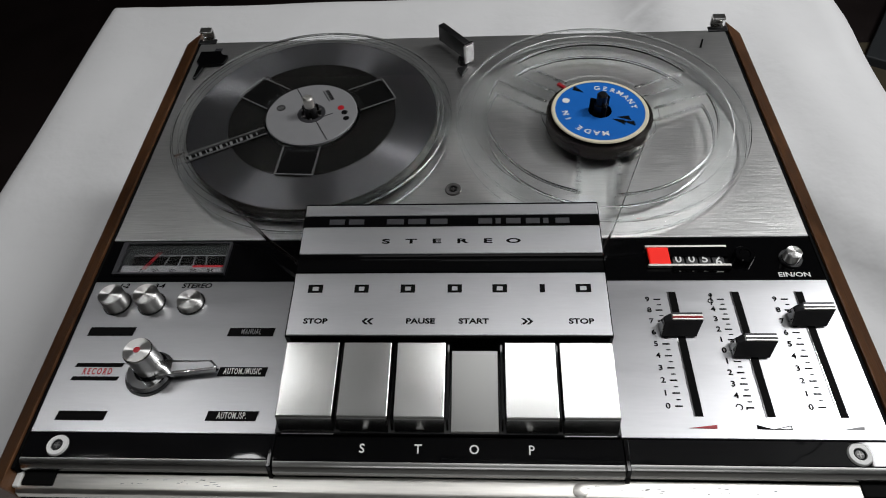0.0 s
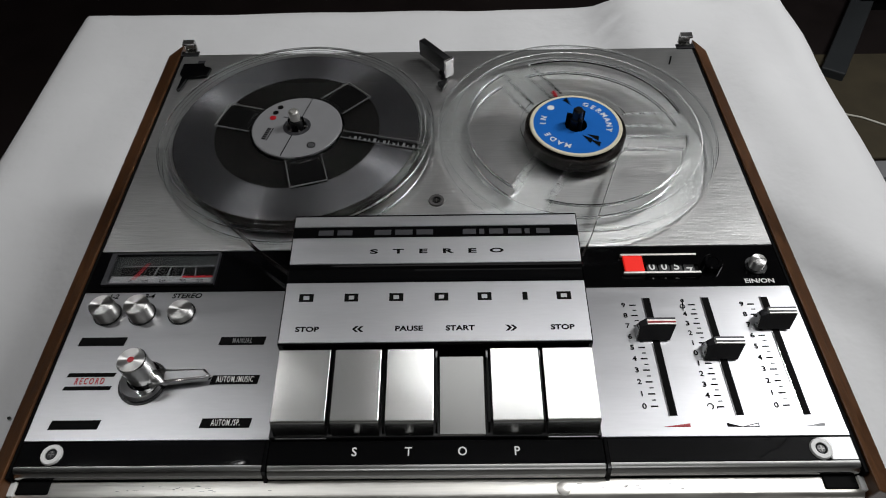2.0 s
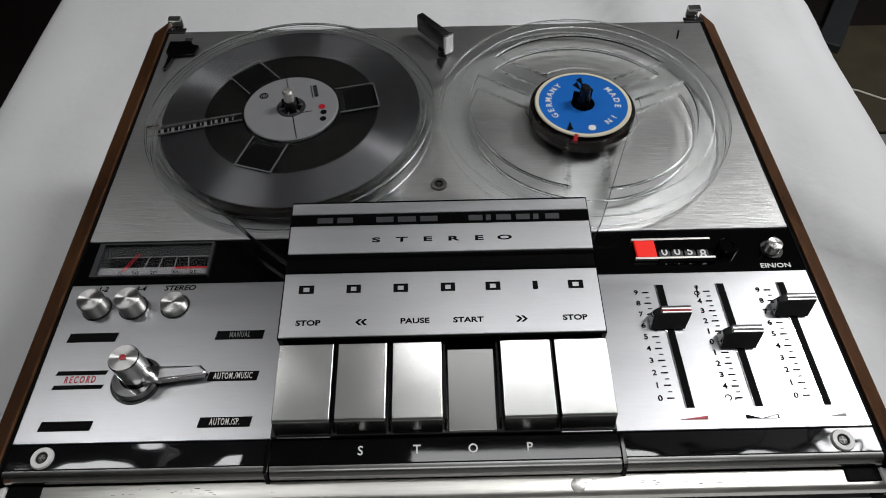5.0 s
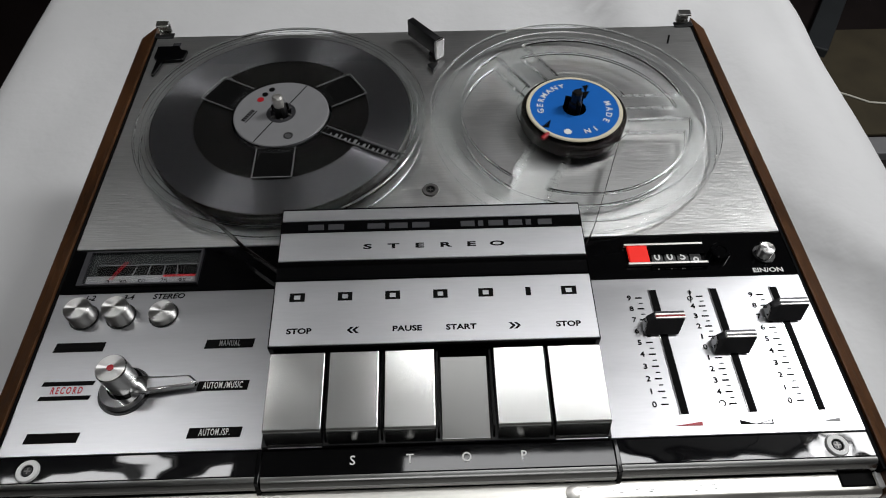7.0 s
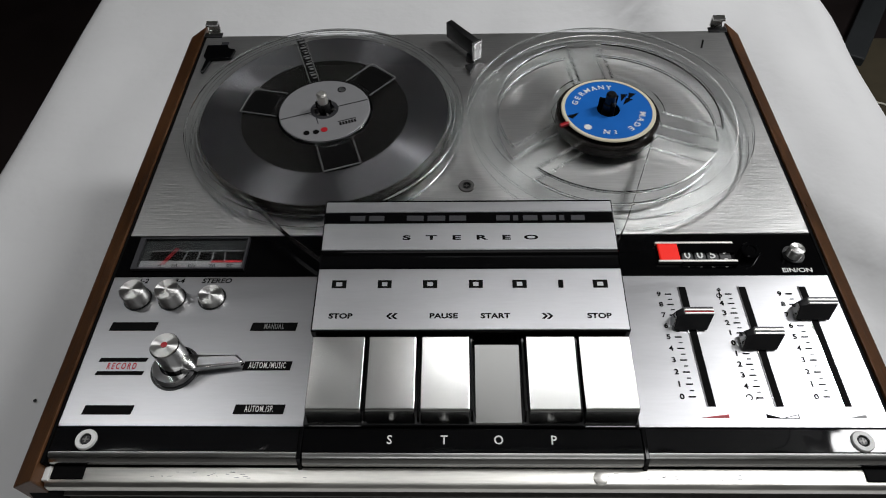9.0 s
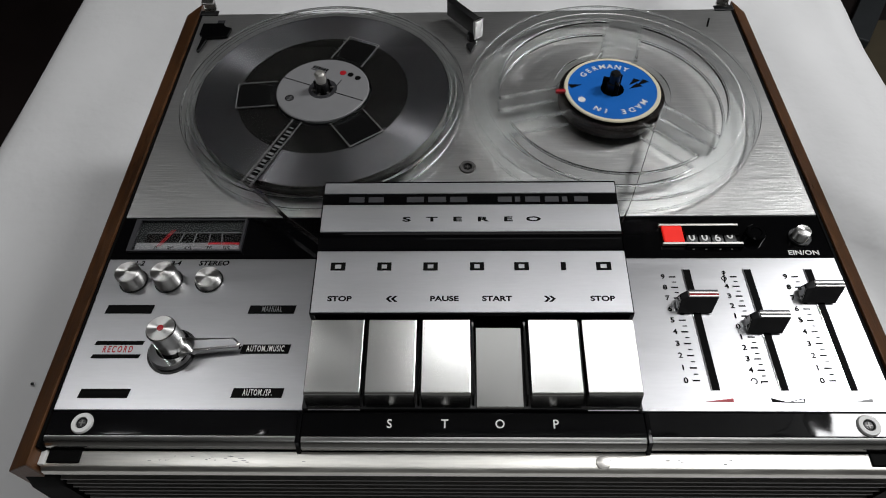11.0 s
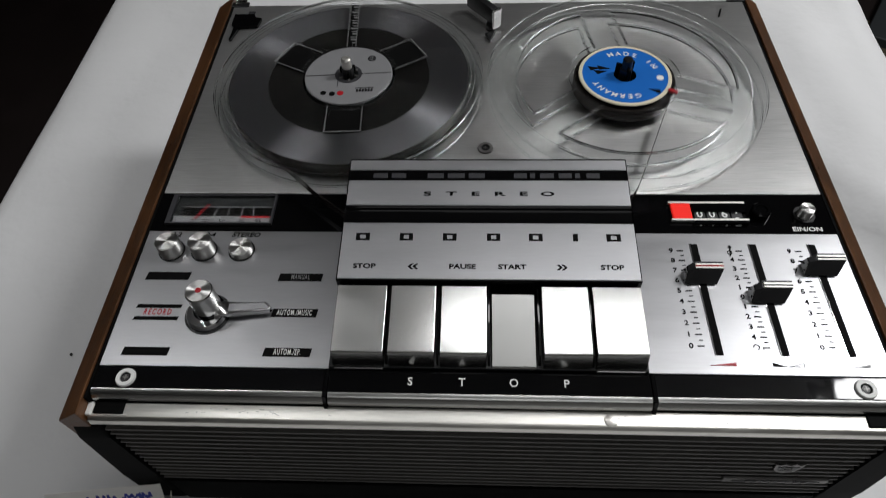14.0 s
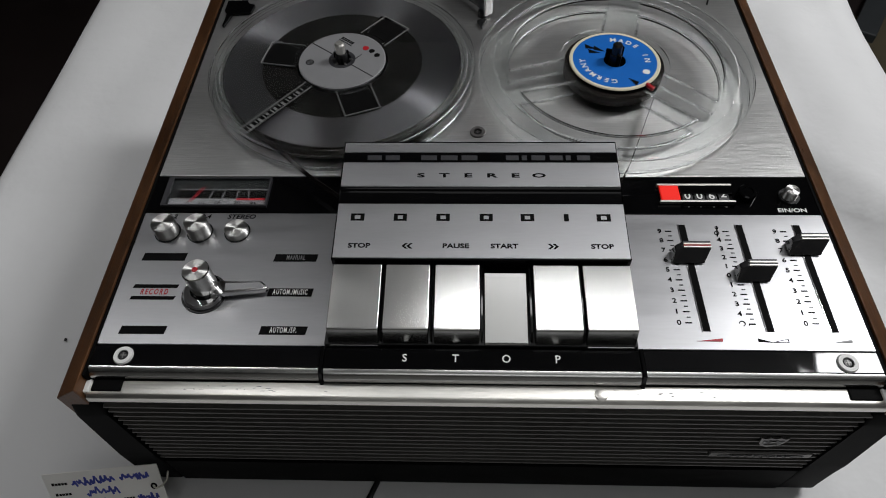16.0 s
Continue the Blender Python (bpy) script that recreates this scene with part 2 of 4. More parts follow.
def polar_plate(radii, z0, z1, keep, n=120):
    """A flat ring cut into cells by radii and n angles; keep(i, degrees) tells which cells stay. One connected piece."""
    bm = bmesh.new()
    top, low = {}, {}

    def v(store, i, k, z):
        k %= n
        if (i, k) not in store:
            a = 2 * math.pi * k / n
            store[i, k] = bm.verts.new((radii[i] * math.cos(a), radii[i] * math.sin(a), z))
        return store[i, k]

    cells = {(i, k) for i in range(len(radii) - 1) for k in range(n) if keep(i, (k + 0.5) * 360 / n)}
    for i, k in cells:
        a, b = ((i, k), (i + 1, k), (i + 1, k + 1), (i, k + 1)), z1
        bm.faces.new([v(top, *c, z1) for c in a])
        bm.faces.new([v(low, *c, z0) for c in a[::-1]])
        for p, q, other in ((a[0], a[1], (i, (k - 1) % n)), (a[2], a[3], (i, (k + 1) % n)), (a[1], a[2], (i + 1, k)), (a[3], a[0], (i - 1, k))):
            if other not in cells:
                bm.faces.new((v(top, *q, z1), v(top, *p, z1), v(low, *p, z0), v(low, *q, z0)))
    return bm


def between(a, middle, half):
    return abs((a - middle + 180) % 360 - 180) < half


def tube(points, r, n=8):
    bm = bmesh.new()
    pts = [Vector(p) for p in points]
    rings = []
    for i, p in enumerate(pts):
        d = (pts[min(i + 1, len(pts) - 1)] - pts[max(i - 1, 0)]).normalized()
        u = d.orthogonal().normalized() if i == 0 else (u - d * u.dot(d)).normalized()
        w = d.cross(u)
        rings.append([bm.verts.new(p + r * (math.cos(2 * math.pi * k / n) * u + math.sin(2 * math.pi * k / n) * w)) for k in range(n)])
    for a, b in zip(rings, rings[1:]):
        for k in range(n):
            bm.faces.new((a[k], a[(k + 1) % n], b[(k + 1) % n], b[k]))
    bm.faces.new(rings[0][::-1])
    bm.faces.new(rings[-1])
    return bm


def ribbon(points, z0, z1, thick=0.0004):
    """A band standing on edge along a line of (x, y)."""
    left, right = [], []
    pts = [Vector(p) for p in points]
    for i, p in enumerate(pts):
        d = (pts[min(i + 1, len(pts) - 1)] - pts[max(i - 1, 0)]).normalized()
        nrm = Vector((-d.y, d.x)) * thick / 2
        left.append(p + nrm)
        right.append(p - nrm)
    return plate([tuple(p) for p in left + right[::-1]], z0, z1)


def lettering(text, x, y, size, z=0.0, tilt=0.0, turn=0.0, wide=1.0, bold=0.0, thick=0.0002, align="CENTER", bm=None, upright=False, skew=0.0, space=1.0):
    """Text as a thin mesh, its capitals size high, lying on the plane through (x, y, z)."""
    data = bpy.data.curves.new("t", "FONT")
    data.body, data.align_x, data.align_y, data.size = text, align, "CENTER", size / 0.69
    data.offset, data.extrude, data.resolution_u, data.shear, data.space_character = bold * size, thick / 2, 3, skew, space
    ob = bpy.data.objects.new("t", data)
    me = bpy.data.meshes.new_from_object(ob)
    own = bmesh.new()
    own.from_mesh(me)
    bpy.data.objects.remove(ob)
    bpy.data.curves.remove(data)
    bpy.data.meshes.remove(me)
    m = Matrix.Translation((x, y, z)) @ pose(0, 0, 0, tilt + (90 if upright else 0), 0, turn) @ Matrix.Diagonal((wide, 1, 1, 1))
    bmesh.ops.transform(own, matrix=m, verts=own.verts)
    return own if bm is None else merge(bm, own)


def arc_lettering(text, radius, middle, step, size, z, bold=0.0):
    """Letters on a circle, tops outward, read clockwise about the angle middle."""
    bm = bmesh.new()
    for i, ch in enumerate(text):
        a = middle - step * (i - (len(text) - 1) / 2)
        if ch != " ":
            lettering(ch, radius * math.cos(radians(a)), radius * math.sin(radians(a)), size, z, turn=a - 90, bold=bold, bm=bm)
    return bm


# ---- room ----
TABLE = -0.163
FLOOR_Z = TABLE - 0.82
CEIL_Z = 2.05
single("floor", box(-2.6, 2.6, -2.4, 3.0, FLOOR_Z - 0.05, FLOOR_Z), FLOOR, (0, 0.3, FLOOR_Z), "dark reddish-brown floor of the room", "floor", kind="structure")
single("ceiling", box(-2.6, 2.6, -2.4, 3.0, CEIL_Z, CEIL_Z + 0.05), CEILING, (0, 0.3, CEIL_Z), "plain pale ceiling", "ceiling", kind="structure")
# the unseen south wall is made pale to bounce light onto the recorder's front
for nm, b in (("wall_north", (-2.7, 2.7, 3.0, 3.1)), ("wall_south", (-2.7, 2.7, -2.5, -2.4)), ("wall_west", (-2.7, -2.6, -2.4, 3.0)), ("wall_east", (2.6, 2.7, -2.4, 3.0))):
    single(nm, box(*b, FLOOR_Z, CEIL_Z), PALE_WALL if nm == "wall_south" else WALL, ((b[0] + b[1]) / 2, (b[2] + b[3]) / 2, FLOOR_Z), "unseen room wall, pale to bounce light onto the front" if nm == "wall_south" else "room wall, the room's shade put into its dark brown", "wall", kind="structure")


# fixture bodies never come into view; they are added around the lamps
def pendant_light(x, y, sx, sy):
    light = thing("pendant_light", x, y, CEIL_Z, "unseen long white pendant light, added on two thin rods", "lamp", "pendant lights")
    x, y = x / K, y / K
    ORIGIN[light] = Vector((x, y, CEIL_Z))
    light.location = ORIGIN[light] * K
    hx, hy, z = sx / 2 / K + 0.012, sy / 2 / K + 0.012, 1.44 / K
    for x0, x1, y0, y1 in ((-hx, -hx + 0.01, -hy, hy), (hx - 0.01, hx, -hy, hy), (-hx + 0.01, hx - 0.01, -hy, -hy + 0.01), (-hx + 0.01, hx - 0.01, hy - 0.01, hy)):
        part("frame_rail", box(x + x0, x + x1, y + y0, y + y1, z - 0.004, z + 0.040), LAMP_FRAME, light)
    part("tray", box(x - hx + 0.01, x + hx - 0.01, y - hy + 0.01, y + hy - 0.01, z + 0.010, z + 0.022), LAMP_FRAME, light)
    for dx in (-hx + 0.005, hx - 0.005):
        part("rod", tube([(x + dx, y, z + 0.038), (x + dx, y, CEIL_Z)], 0.004), LAMP_FRAME, light)


pendant_light(1.37, 0.66, 0.70, 0.38)
pendant_light(0.505, 0.245, 1.19, 0.50)
pendant_light(-0.86, 0.44, 0.60, 0.12)
# invented housing for the front fill lamp
pendant_light(0.20, -0.95, 1.19, 0.42)

# ---- table and cloth ----
X0, X1, Y0, Y1 = -0.496, 0.468, -0.42, 0.694
table = thing("table", 0, 0.12, FLOOR_Z, "plain table hidden under a white cloth", "table")
part("tabletop", box(X0 + 0.006, X1 - 0.006, Y0 + 0.006, Y1 - 0.006, TABLE - 0.034, TABLE - 0.004, 0.004), WOOD, table)
for lx in (X0 + 0.05, X1 - 0.05):
    for ly in (Y0 + 0.05, Y1 - 0.05):
        part("leg", box(lx - 0.025, lx + 0.025, ly - 0.025, ly + 0.025, FLOOR_Z, TABLE - 0.034, 0.003), WOOD, table)


def tablecloth():
    """A sheet with softly rounded edges and corners that hangs down all round."""
    bm = bmesh.new()
    rings = []
    n = 40
    steps = [(-0.22, 0.0), (-0.205, 0.0), (-0.19, 0.0), (-0.175, 0.0), (-0.16, 0.0), (-0.145, 0.0), (-0.13, 0.0), (-0.115, 0.0), (-0.10, 0.0), (-0.0875, 0.0), (-0.075, 0.0), (-0.0625, 0.0), (-0.05, 0.0), (-0.033, 0.0), (-0.02, -0.0004), (-0.008, -0.002), (-0.002, -0.006), (0.001, -0.013), (0.002, -0.03), (0.004, -0.09), (0.009, -0.20)]
    cx, cy = (X0 + X1) / 2, (Y0 + Y1) / 2
    for off, dz in steps:
        hx, hy, r = (X1 - X0) / 2 + off, (Y1 - Y0) / 2 + off, max(0.004, 0.010 + off)
        ring = []
        for sx, sy, a0 in ((1, 1, 0), (-1, 1, 90), (-1, -1, 180), (1, -1, 270)):
            for i in range(n + 1):
                a = radians(a0 + 90 * i / n)
                ring.append((cx + sx * (hx - r) + r * math.cos(a), cy + sy * (hy - r) + r * math.sin(a)))
        dense = []
        for p, q in zip(ring, ring[1:] + ring[:1]):
            k = max(1, int(math.dist(p, q) / 0.03))
            dense += [(p[0] + (q[0] - p[0]) * i / k, p[1] + (q[1] - p[1]) * i / k) for i in range(k)]
        out = []
        for i, (x, y) in enumerate(dense):
            w = max(0.0, -dz - 0.02) * 0.10
            wave = w * math.sin(i * 0.55) + 0.0006 * math.sin(x * 37 + y * 23)
            d = Vector((x - cx, y - cy)).normalized()
            fade = max(0.0, min(1.0, (off + 0.21) / 0.10)) * max(0.0, min(1.0, -off / 0.02))
            right = max(0.0, min(1.0, (x - 0.24) / 0.06))
            lift = max(-0.0020, fade * (0.0090 + 0.0130 * right) * (0.25 * right + noise.noise(Vector((x * 6.0, y * 4.0, 3.1))) + 0.5 * noise.noise(Vector((x * 15.0, y * 9.0, 7.7)))))
            fold = max(0.20, min(0.385, 0.25 + (0.36 - y) * 0.7))
            s = max(0.0, min(1.0, (x - fold + 0.028) / 0.056)) * max(0.0, min(1.0, (x - 0.15) / 0.10))
            reach = max(0.0, min(1.0, (off + 0.22) / 0.03)) * max(0.0, min(1.0, -off / 0.045)) * max(0.0, min(1.0, (y - 0.02) / 0.12))
            lift += 0.033 * s * s * (3 - 2 * s) * reach
            out.append(bm.verts.new((x + d.x * wave, y + d.y * wave, TABLE + dz + lift)))
        rings.append(out)
    for a, b in zip(rings, rings[1:]):
        # rings may differ by a few points: join by the fraction of the way round
        na, nb = len(a), len(b)
        i = j = 0
        while i < na or j < nb:
            if j >= nb or (i < na and (i + 1) / na <= (j + 1) / nb):
                bm.faces.new((a[i % na], b[j % nb], a[(i + 1) % na]))
                i += 1
            else:
                bm.faces.new((a[i % na], b[j % nb], b[(j + 1) % nb]))
                j += 1
    bm.faces.new(rings[0])
    return bm


single("tablecloth", tablecloth(), WHITE_CLOTH, (0, 0.12, TABLE), "smooth white cloth drawn over the table, edges hanging", "tablecloth", smooth=True)

# ---- tape recorder: cabinet ----
rec = thing("tape_recorder", 0, 0.17, TABLE, "open-reel tape recorder in silver and black with walnut sides, lid off", "tape recorder")
foot_z = TABLE + 0.004
part("case", box(-0.219, 0.219, -0.017, 0.352, foot_z, -0.010, 0.002), BLACK_SATIN, rec, "black inner case")
for fx in (-0.19, 0.19):
    for fy in (0.01, 0.33):
        part("rubber_foot", lathe([(0.0, TABLE), (0.011, TABLE), (0.012, TABLE + 0.001), (0.012, foot_z), (0.0, foot_z)], fx, fy, 20), BLACK_MATT, rec)
for sx in (-1, 1):
    xa, xb = sorted((sx * 0.2205, sx * 0.2358))
    bm = box(xa, xb, -0.0218, 0.3625 if sx > 0 else 0.3660, -0.0370, 0.0014, 0.0008)
    for v in bm.verts:
        if v.co.z > -0.012:
            v.co.z -= 0.75 * (xb - v.co.x if xa < 0 else v.co.x - xa)
    for v in bm.verts:
        if sx < 0 and v.co.x < -0.228:
            v.co.x -= 0.0022 * max(0.0, v.co.y) / 0.366
    part("side_panel", bm, WOOD, rec, "walnut side panel with worn edge")
    xa, xb = sorted((sx * 0.2185, sx * 0.2203))
    part("side_gap", box(xa, xb, -0.012, 0.353, -0.010, -0.0005), BLACK_MATT, rec)
    # below the panel the shell flares outward to the base
    xa, xb = sorted((sx * 0.2195, sx * 0.2330))
    bm = box(xa, xb, -0.0180, 0.3550, foot_z, -0.0372, 0.0012)
    for v in bm.verts:
        if abs(v.co.x) > 0.225:
            v.co.x += sx * 0.0085 * (-0.0372 - v.co.z) / 0.122
    part("side_skirt", bm, BLACK_SATIN, rec, "black side skirt flaring to the base", True)

# front: aluminium bar, ribbed grille, plinth
part("front_bar", prism([(-0.0115, -0.0125), (-0.0115, -0.0078), (-0.0195, -0.0080), (-0.0215, -0.0095), (-0.0222, -0.0130), (-0.0215, -0.0150), (-0.0180, -0.0150)], -0.219, 0.219, 0.0005), ALU_BAR, rec, "scratched aluminium front bar", True)
for x0, x1 in ((-0.2165, -0.1995), (0.1995, 0.2165)):
    part("latch", box(x0, x1, -0.0180, -0.0108, -0.0110, -0.0070, 0.0006), BLACK_MATT, rec)
part("rivet", lathe([(0.0, -0.0066), (0.0022, -0.0068), (0.0034, -0.0073), (0.0037, -0.0082), (0.0, -0.0082)], 0.0665, -0.0165, 20), ALU_BAR, rec, "", True)
part("front_frame", box(-0.2280, 0.2280, -0.0198, -0.0175, foot_z, -0.0155), BLACK_MATT, rec)
for sx in (-1, 1):
    xa, xb = sorted((sx * 0.2145, sx * 0.2330))
    bm = prism([(-0.0175, foot_z + 0.001), (-0.0225, foot_z + 0.004), (-0.0238, -0.10), (-0.0238, -0.030), (-0.0215, -0.016), (-0.0175, -0.016)], xa, xb, 0.0022, 3)
    for v in bm.verts:
        if abs(v.co.x) > 0.222:
            v.co.x += sx * 0.0085 * max(0.0, -0.030 - v.co.z) / 0.125
    part("front_post", bm, BLACK_MATT, rec, "black corner post", True)
rib = None
for i in range(14):
    z = -0.0205 - i * 0.0067
    if rib is None:
        rib = part("rib", prism([(-0.0197, -0.0016), (-0.0218, -0.0012), (-0.0226, -0.0004), (-0.0224, 0.0006), (-0.0197, 0.0010)], -0.2135, 0.2155), RIB, rec)
        rib_mesh = rib.data
        rib.location.z += z * K
    else:
        o = new("rib", rib_mesh)
        o.parent = rec
        o.location.z += z * K
part("plinth", prism([(-0.0196, foot_z), (-0.0225, foot_z + 0.003), (-0.0228, -0.1145), (-0.0196, -0.1140)], -0.2135, 0.2155, 0.0006), BLACK_MATT, rec, "", True)
badge = part("badge", prism([(-0.0226, -0.0838), (-0.0244, -0.0834), (-0.0244, -0.0774), (-0.0226, -0.0770)], 0.1450, 0.2075, 0.0004), DULL_METAL, rec, "dull metal name badge")
part("badge_inlay", moved(plate([(0.0265 * math.cos(k * math.pi / 12), 0.0024 * math.sin(k * math.pi / 12)) for k in range(24)], 0.0, 0.0005), pose(0.1765, -0.0243, -0.0804, 90)), BLACK_SATIN, badge)
for k in range(8):
    part("maker_bar", box(0.1585 + k * 0.0047, 0.1614 + k * 0.0047, -0.0252, -0.0247, -0.0814, -0.0794), DULL_METAL, badge)
crest_outline = [(-0.0085, 0.0070), (-0.0055, 0.0052), (-0.0030, 0.0076), (0.0, 0.0054), (0.0030, 0.0076), (0.0055, 0.0052), (0.0085, 0.0070), (0.0072, -0.0015), (0.0045, -0.0058), (0.0, -0.0078), (-0.0045, -0.0058), (-0.0072, -0.0015)]
crest = part("crest", moved(plate(crest_outline, 0.0, 0.0012, 0.0003), pose(0.1752, -0.0228, -0.0580, 90)), DULL_METAL, rec, "small shield crest with a crown")
part("crest_field", moved(plate([(x * 0.70, y * 0.62 - 0.0006) for x, y in crest_outline], 0.0010, 0.0015), pose(0.1752, -0.0228, -0.0580, 90)), BLACK_SATIN, crest)
bm = bmesh.new()
for k in range(3):
    merge(bm, moved(box(-0.0036 + 0.0008 * k, 0.0036 - 0.0010 * k, -0.0030 + 0.0024 * k, -0.0020 + 0.0024 * k, 0.0012, 0.0018), pose(0.1752, -0.0228, -0.0580, 90)))
parts("crest_line", bm, DULL_METAL, crest)
# pale end caps and scratches of the front bar
for sx in (-1, 1):
    xa, xb = sorted((sx * 0.2172, sx * 0.2205))
    part("bar_cap", box(xa, xb, -0.0190, -0.0112, -0.0105, -0.0068, 0.0006), WHITE, rec, "pale worn end cap")
rng = random.Random(11)
bm = bmesh.new()
for k in range(46):
    x = rng.choice((-0.135, 0.105, 0.135)) + rng.gauss(0, 0.020)
    y, w = rng.uniform(-0.0172, -0.0140), rng.uniform(0.0006, 0.0030)
    merge(bm, plate([(x, y), (x + w, y + rng.uniform(-0.0003, 0.0003)), (x + w, y + 0.00022), (x, y + 0.00022)], -0.0080, -0.00775))
tagged(part("bar_scratch", bm, GREY_LABEL, rec), "fine scratches on the bar", kind="stuff")

# ---- deck ----
part("deck_plate", box(-0.2180, 0.2180, 0.1358, 0.3525, -0.0040, 0.0, 0.0006), ALU_DECK, rec, "horizontally brushed aluminium deck plate")
def lip_outline(y, z):
    """A rolled edge: its top rounds over to the front."""
    arc = [(y - 0.0050 * math.sin(radians(a)), z - 0.0050 + 0.0050 * math.cos(radians(a))) for a in range(90, -1, -10)]
    return [(y, z - 0.0054), (y - 0.0046, z - 0.0079)] + arc


for x0, x1 in ((-0.2180, -0.0868), (0.0882, 0.2180)):
    part("band", box(x0, x1, 0.1037, 0.1354, -0.0040, -0.0002, 0.0004), BLACK, rec, "gloss black band")
    part("control_panel", box(x0, x1, 0.0072, 0.1033, -0.0040, 0.0, 0.0004), ALU_PANEL, rec, "satin aluminium control panel")
    part("front_strip", box(x0, x1, -0.0058, 0.0068, -0.0040, -0.0002, 0.0004), STRIP, rec, "gloss black front strip")
    part("lip", prism(lip_outline(-0.0060, -0.0006), x0, x1), ALU_KEY, rec, "polished metal lip", True)


def screw(x, y, z, ring, r=0.0056):
    s = part("screw", lathe([(0.0, z + 0.0006), (r * 0.36, z + 0.0006), (r * 0.44, z + 0.0012), (r * 0.5, z + 0.0004), (0.0, z + 0.0002)], x, y, 28), BLACK_SATIN, rec, "", True)
    part("washer", lathe([(r * 0.52, z + 0.0002), (r * 0.55, z + 0.0012), (r * 0.92, z + 0.0012), (r, z + 0.0003), (r, z - 0.0004), (r * 0.52, z - 0.0004)], x, y, 36, True), ring, s, "", True)
    bm = box(x - r * 0.27, x + r * 0.27, y - r * 0.05, y + r * 0.05, z + 0.0004, z + 0.0009)
    box(x - r * 0.05, x + r * 0.05, y - r * 0.27, y + r * 0.27, z + 0.0004, z + 0.00095, bm=bm)
    part("cross_slot", bm, DULL_METAL, s)


screw(-0.2, 0.0, 0.0, WHITE)
screw(0.2, 0.0, 0.0, WHITE)
screw(0.0007, 0.1777, 0.0, DULL_METAL, 0.0056)

# hinge clips at the back corners
for sx in (-1, 1):
    cx, back = sx * 0.2122, 0.0040
    part("hinge_clip", moved(prism([(0.3500, 0.0), (0.3500, 0.0012), (0.3545, 0.0016), (0.3552, 0.0050), (0.3545, 0.0082), (0.3500, 0.0076), (0.3496, 0.0094), (0.3556, 0.0102), (0.3570, 0.0060), (0.3562, 0.0)], cx - 0.0048, cx + 0.0048, 0.0003), pose(0, back, 0)), ALU_KEY, rec, "bent chrome hinge clip")
    part("clip_foot", box(cx - 0.0075, cx + 0.0075, 0.3500, 0.3560, 0.0, 0.0012, 0.0003), BLACK_SATIN, rec)

# mode lever at the back left, tick at the back right
part("mode_lever", plate([(-0.2130, 0.3360), (-0.1960, 0.3362), (-0.1940, 0.3310), (-0.1885, 0.3300), (-0.1900, 0.3190), (-0.2060, 0.3180), (-0.2090, 0.3010), (-0.2108, 0.3010), (-0.2095, 0.3200), (-0.2130, 0.3215)], 0.0004, 0.0030, 0.0004), BLACK, rec, "black mode lever in its slot")
bm = box(-0.2030, -0.1970, 0.3395, 0.3435, 0.0, 0.0003)
box(-0.2016, -0.1984, 0.3405, 0.3425, 0.0002, 0.00045, bm=bm)
part("mode_mark", bm, GREY_INK, rec)
part("deck_tick", plate([(0.1930, 0.3290), (0.1945, 0.3288), (0.1985, 0.3400), (0.1970, 0.3400)], 0.0, 0.0003), INK, rec)
lettering_bm = lettering("19", 0.0125, 0.3400, 0.0032, 0.0002)
part("speed_mark", lettering_bm, GREY_INK, rec)

# speed lever
turned = pose(-0.0005, 0.3280, 0.0, 0, 0, -52)
lever = part("speed_lever", moved(box(-0.0185, 0.0160, -0.0030, 0.0030, 0.0050, 0.0190, 0.0008), turned), BLACK_SATIN, rec, "black speed lever with chrome end", True)
part("lever_end", moved(box(0.0160, 0.0186, -0.0042, 0.0042, 0.0025, 0.0194, 0.0008), turned), CHROME, lever)
part("lever_post", lathe([(0.0, 0.0), (0.0042, 0.0), (0.0040, 0.0050), (0.0, 0.0050)], 0.0060, 0.3160, 20), BLACK_SATIN, lever, "", True)

# one black triangle for the lever's foot and the shadow below it
part("lever_foot_shadow", plate([(0.0010, 0.3060), (0.0095, 0.3085), (0.0050, 0.2965)], 0.0002, 0.0034, 0.0004), BLACK_SATIN, lever)

# ---- level meter ----
meter = part("level_meter", box(-0.2090, -0.1385, 0.1080, 0.1328, -0.0012, -0.00005), METER_BACK, rec, "level meter under a clear window")
bm = bmesh.new()
for b in ((-0.2090, -0.2058, 0.1080, 0.1328), (-0.1398, -0.1385, 0.1080, 0.1328), (-0.2058, -0.1398, 0.1080, 0.1090), (-0.2058, -0.1398, 0.1318, 0.1328)):
    box(*b, -0.0002, 0.0022, bm=bm)
part("meter_frame", bm, GREY_INK, meter)
part("meter_scale", box(-0.2050, -0.1402, 0.1092, 0.1152, 0.0, 0.0004), GREY_LABEL, meter)
part("meter_dial", box(-0.2000, -0.1402, 0.1152, 0.1228, 0.0, 0.0004), INK, meter)
bm = bmesh.new()
for x, dx in ((-0.1790, 0.0022), (-0.1700, 0.0010), (-0.1605, 0.0002), (-0.1520, -0.0012)):
    merge(bm, plate([(x, 0.1140), (x + 0.0006, 0.1140), (x + 0.0006 + dx, 0.1230), (x + dx, 0.1230)], 0.0004, 0.0006))
box(-0.2000, -0.1402, 0.1226, 0.1231, 0.0004, 0.0006, bm=bm)
parts("dial_line", bm, GREY_LABEL, meter)
part("red_zone", box(-0.1600, -0.1404, 0.1138, 0.1152, 0.0004, 0.0006), RED, meter)
bm = lettering("0", -0.1920, 0.1106, 0.0033, 0.0005)
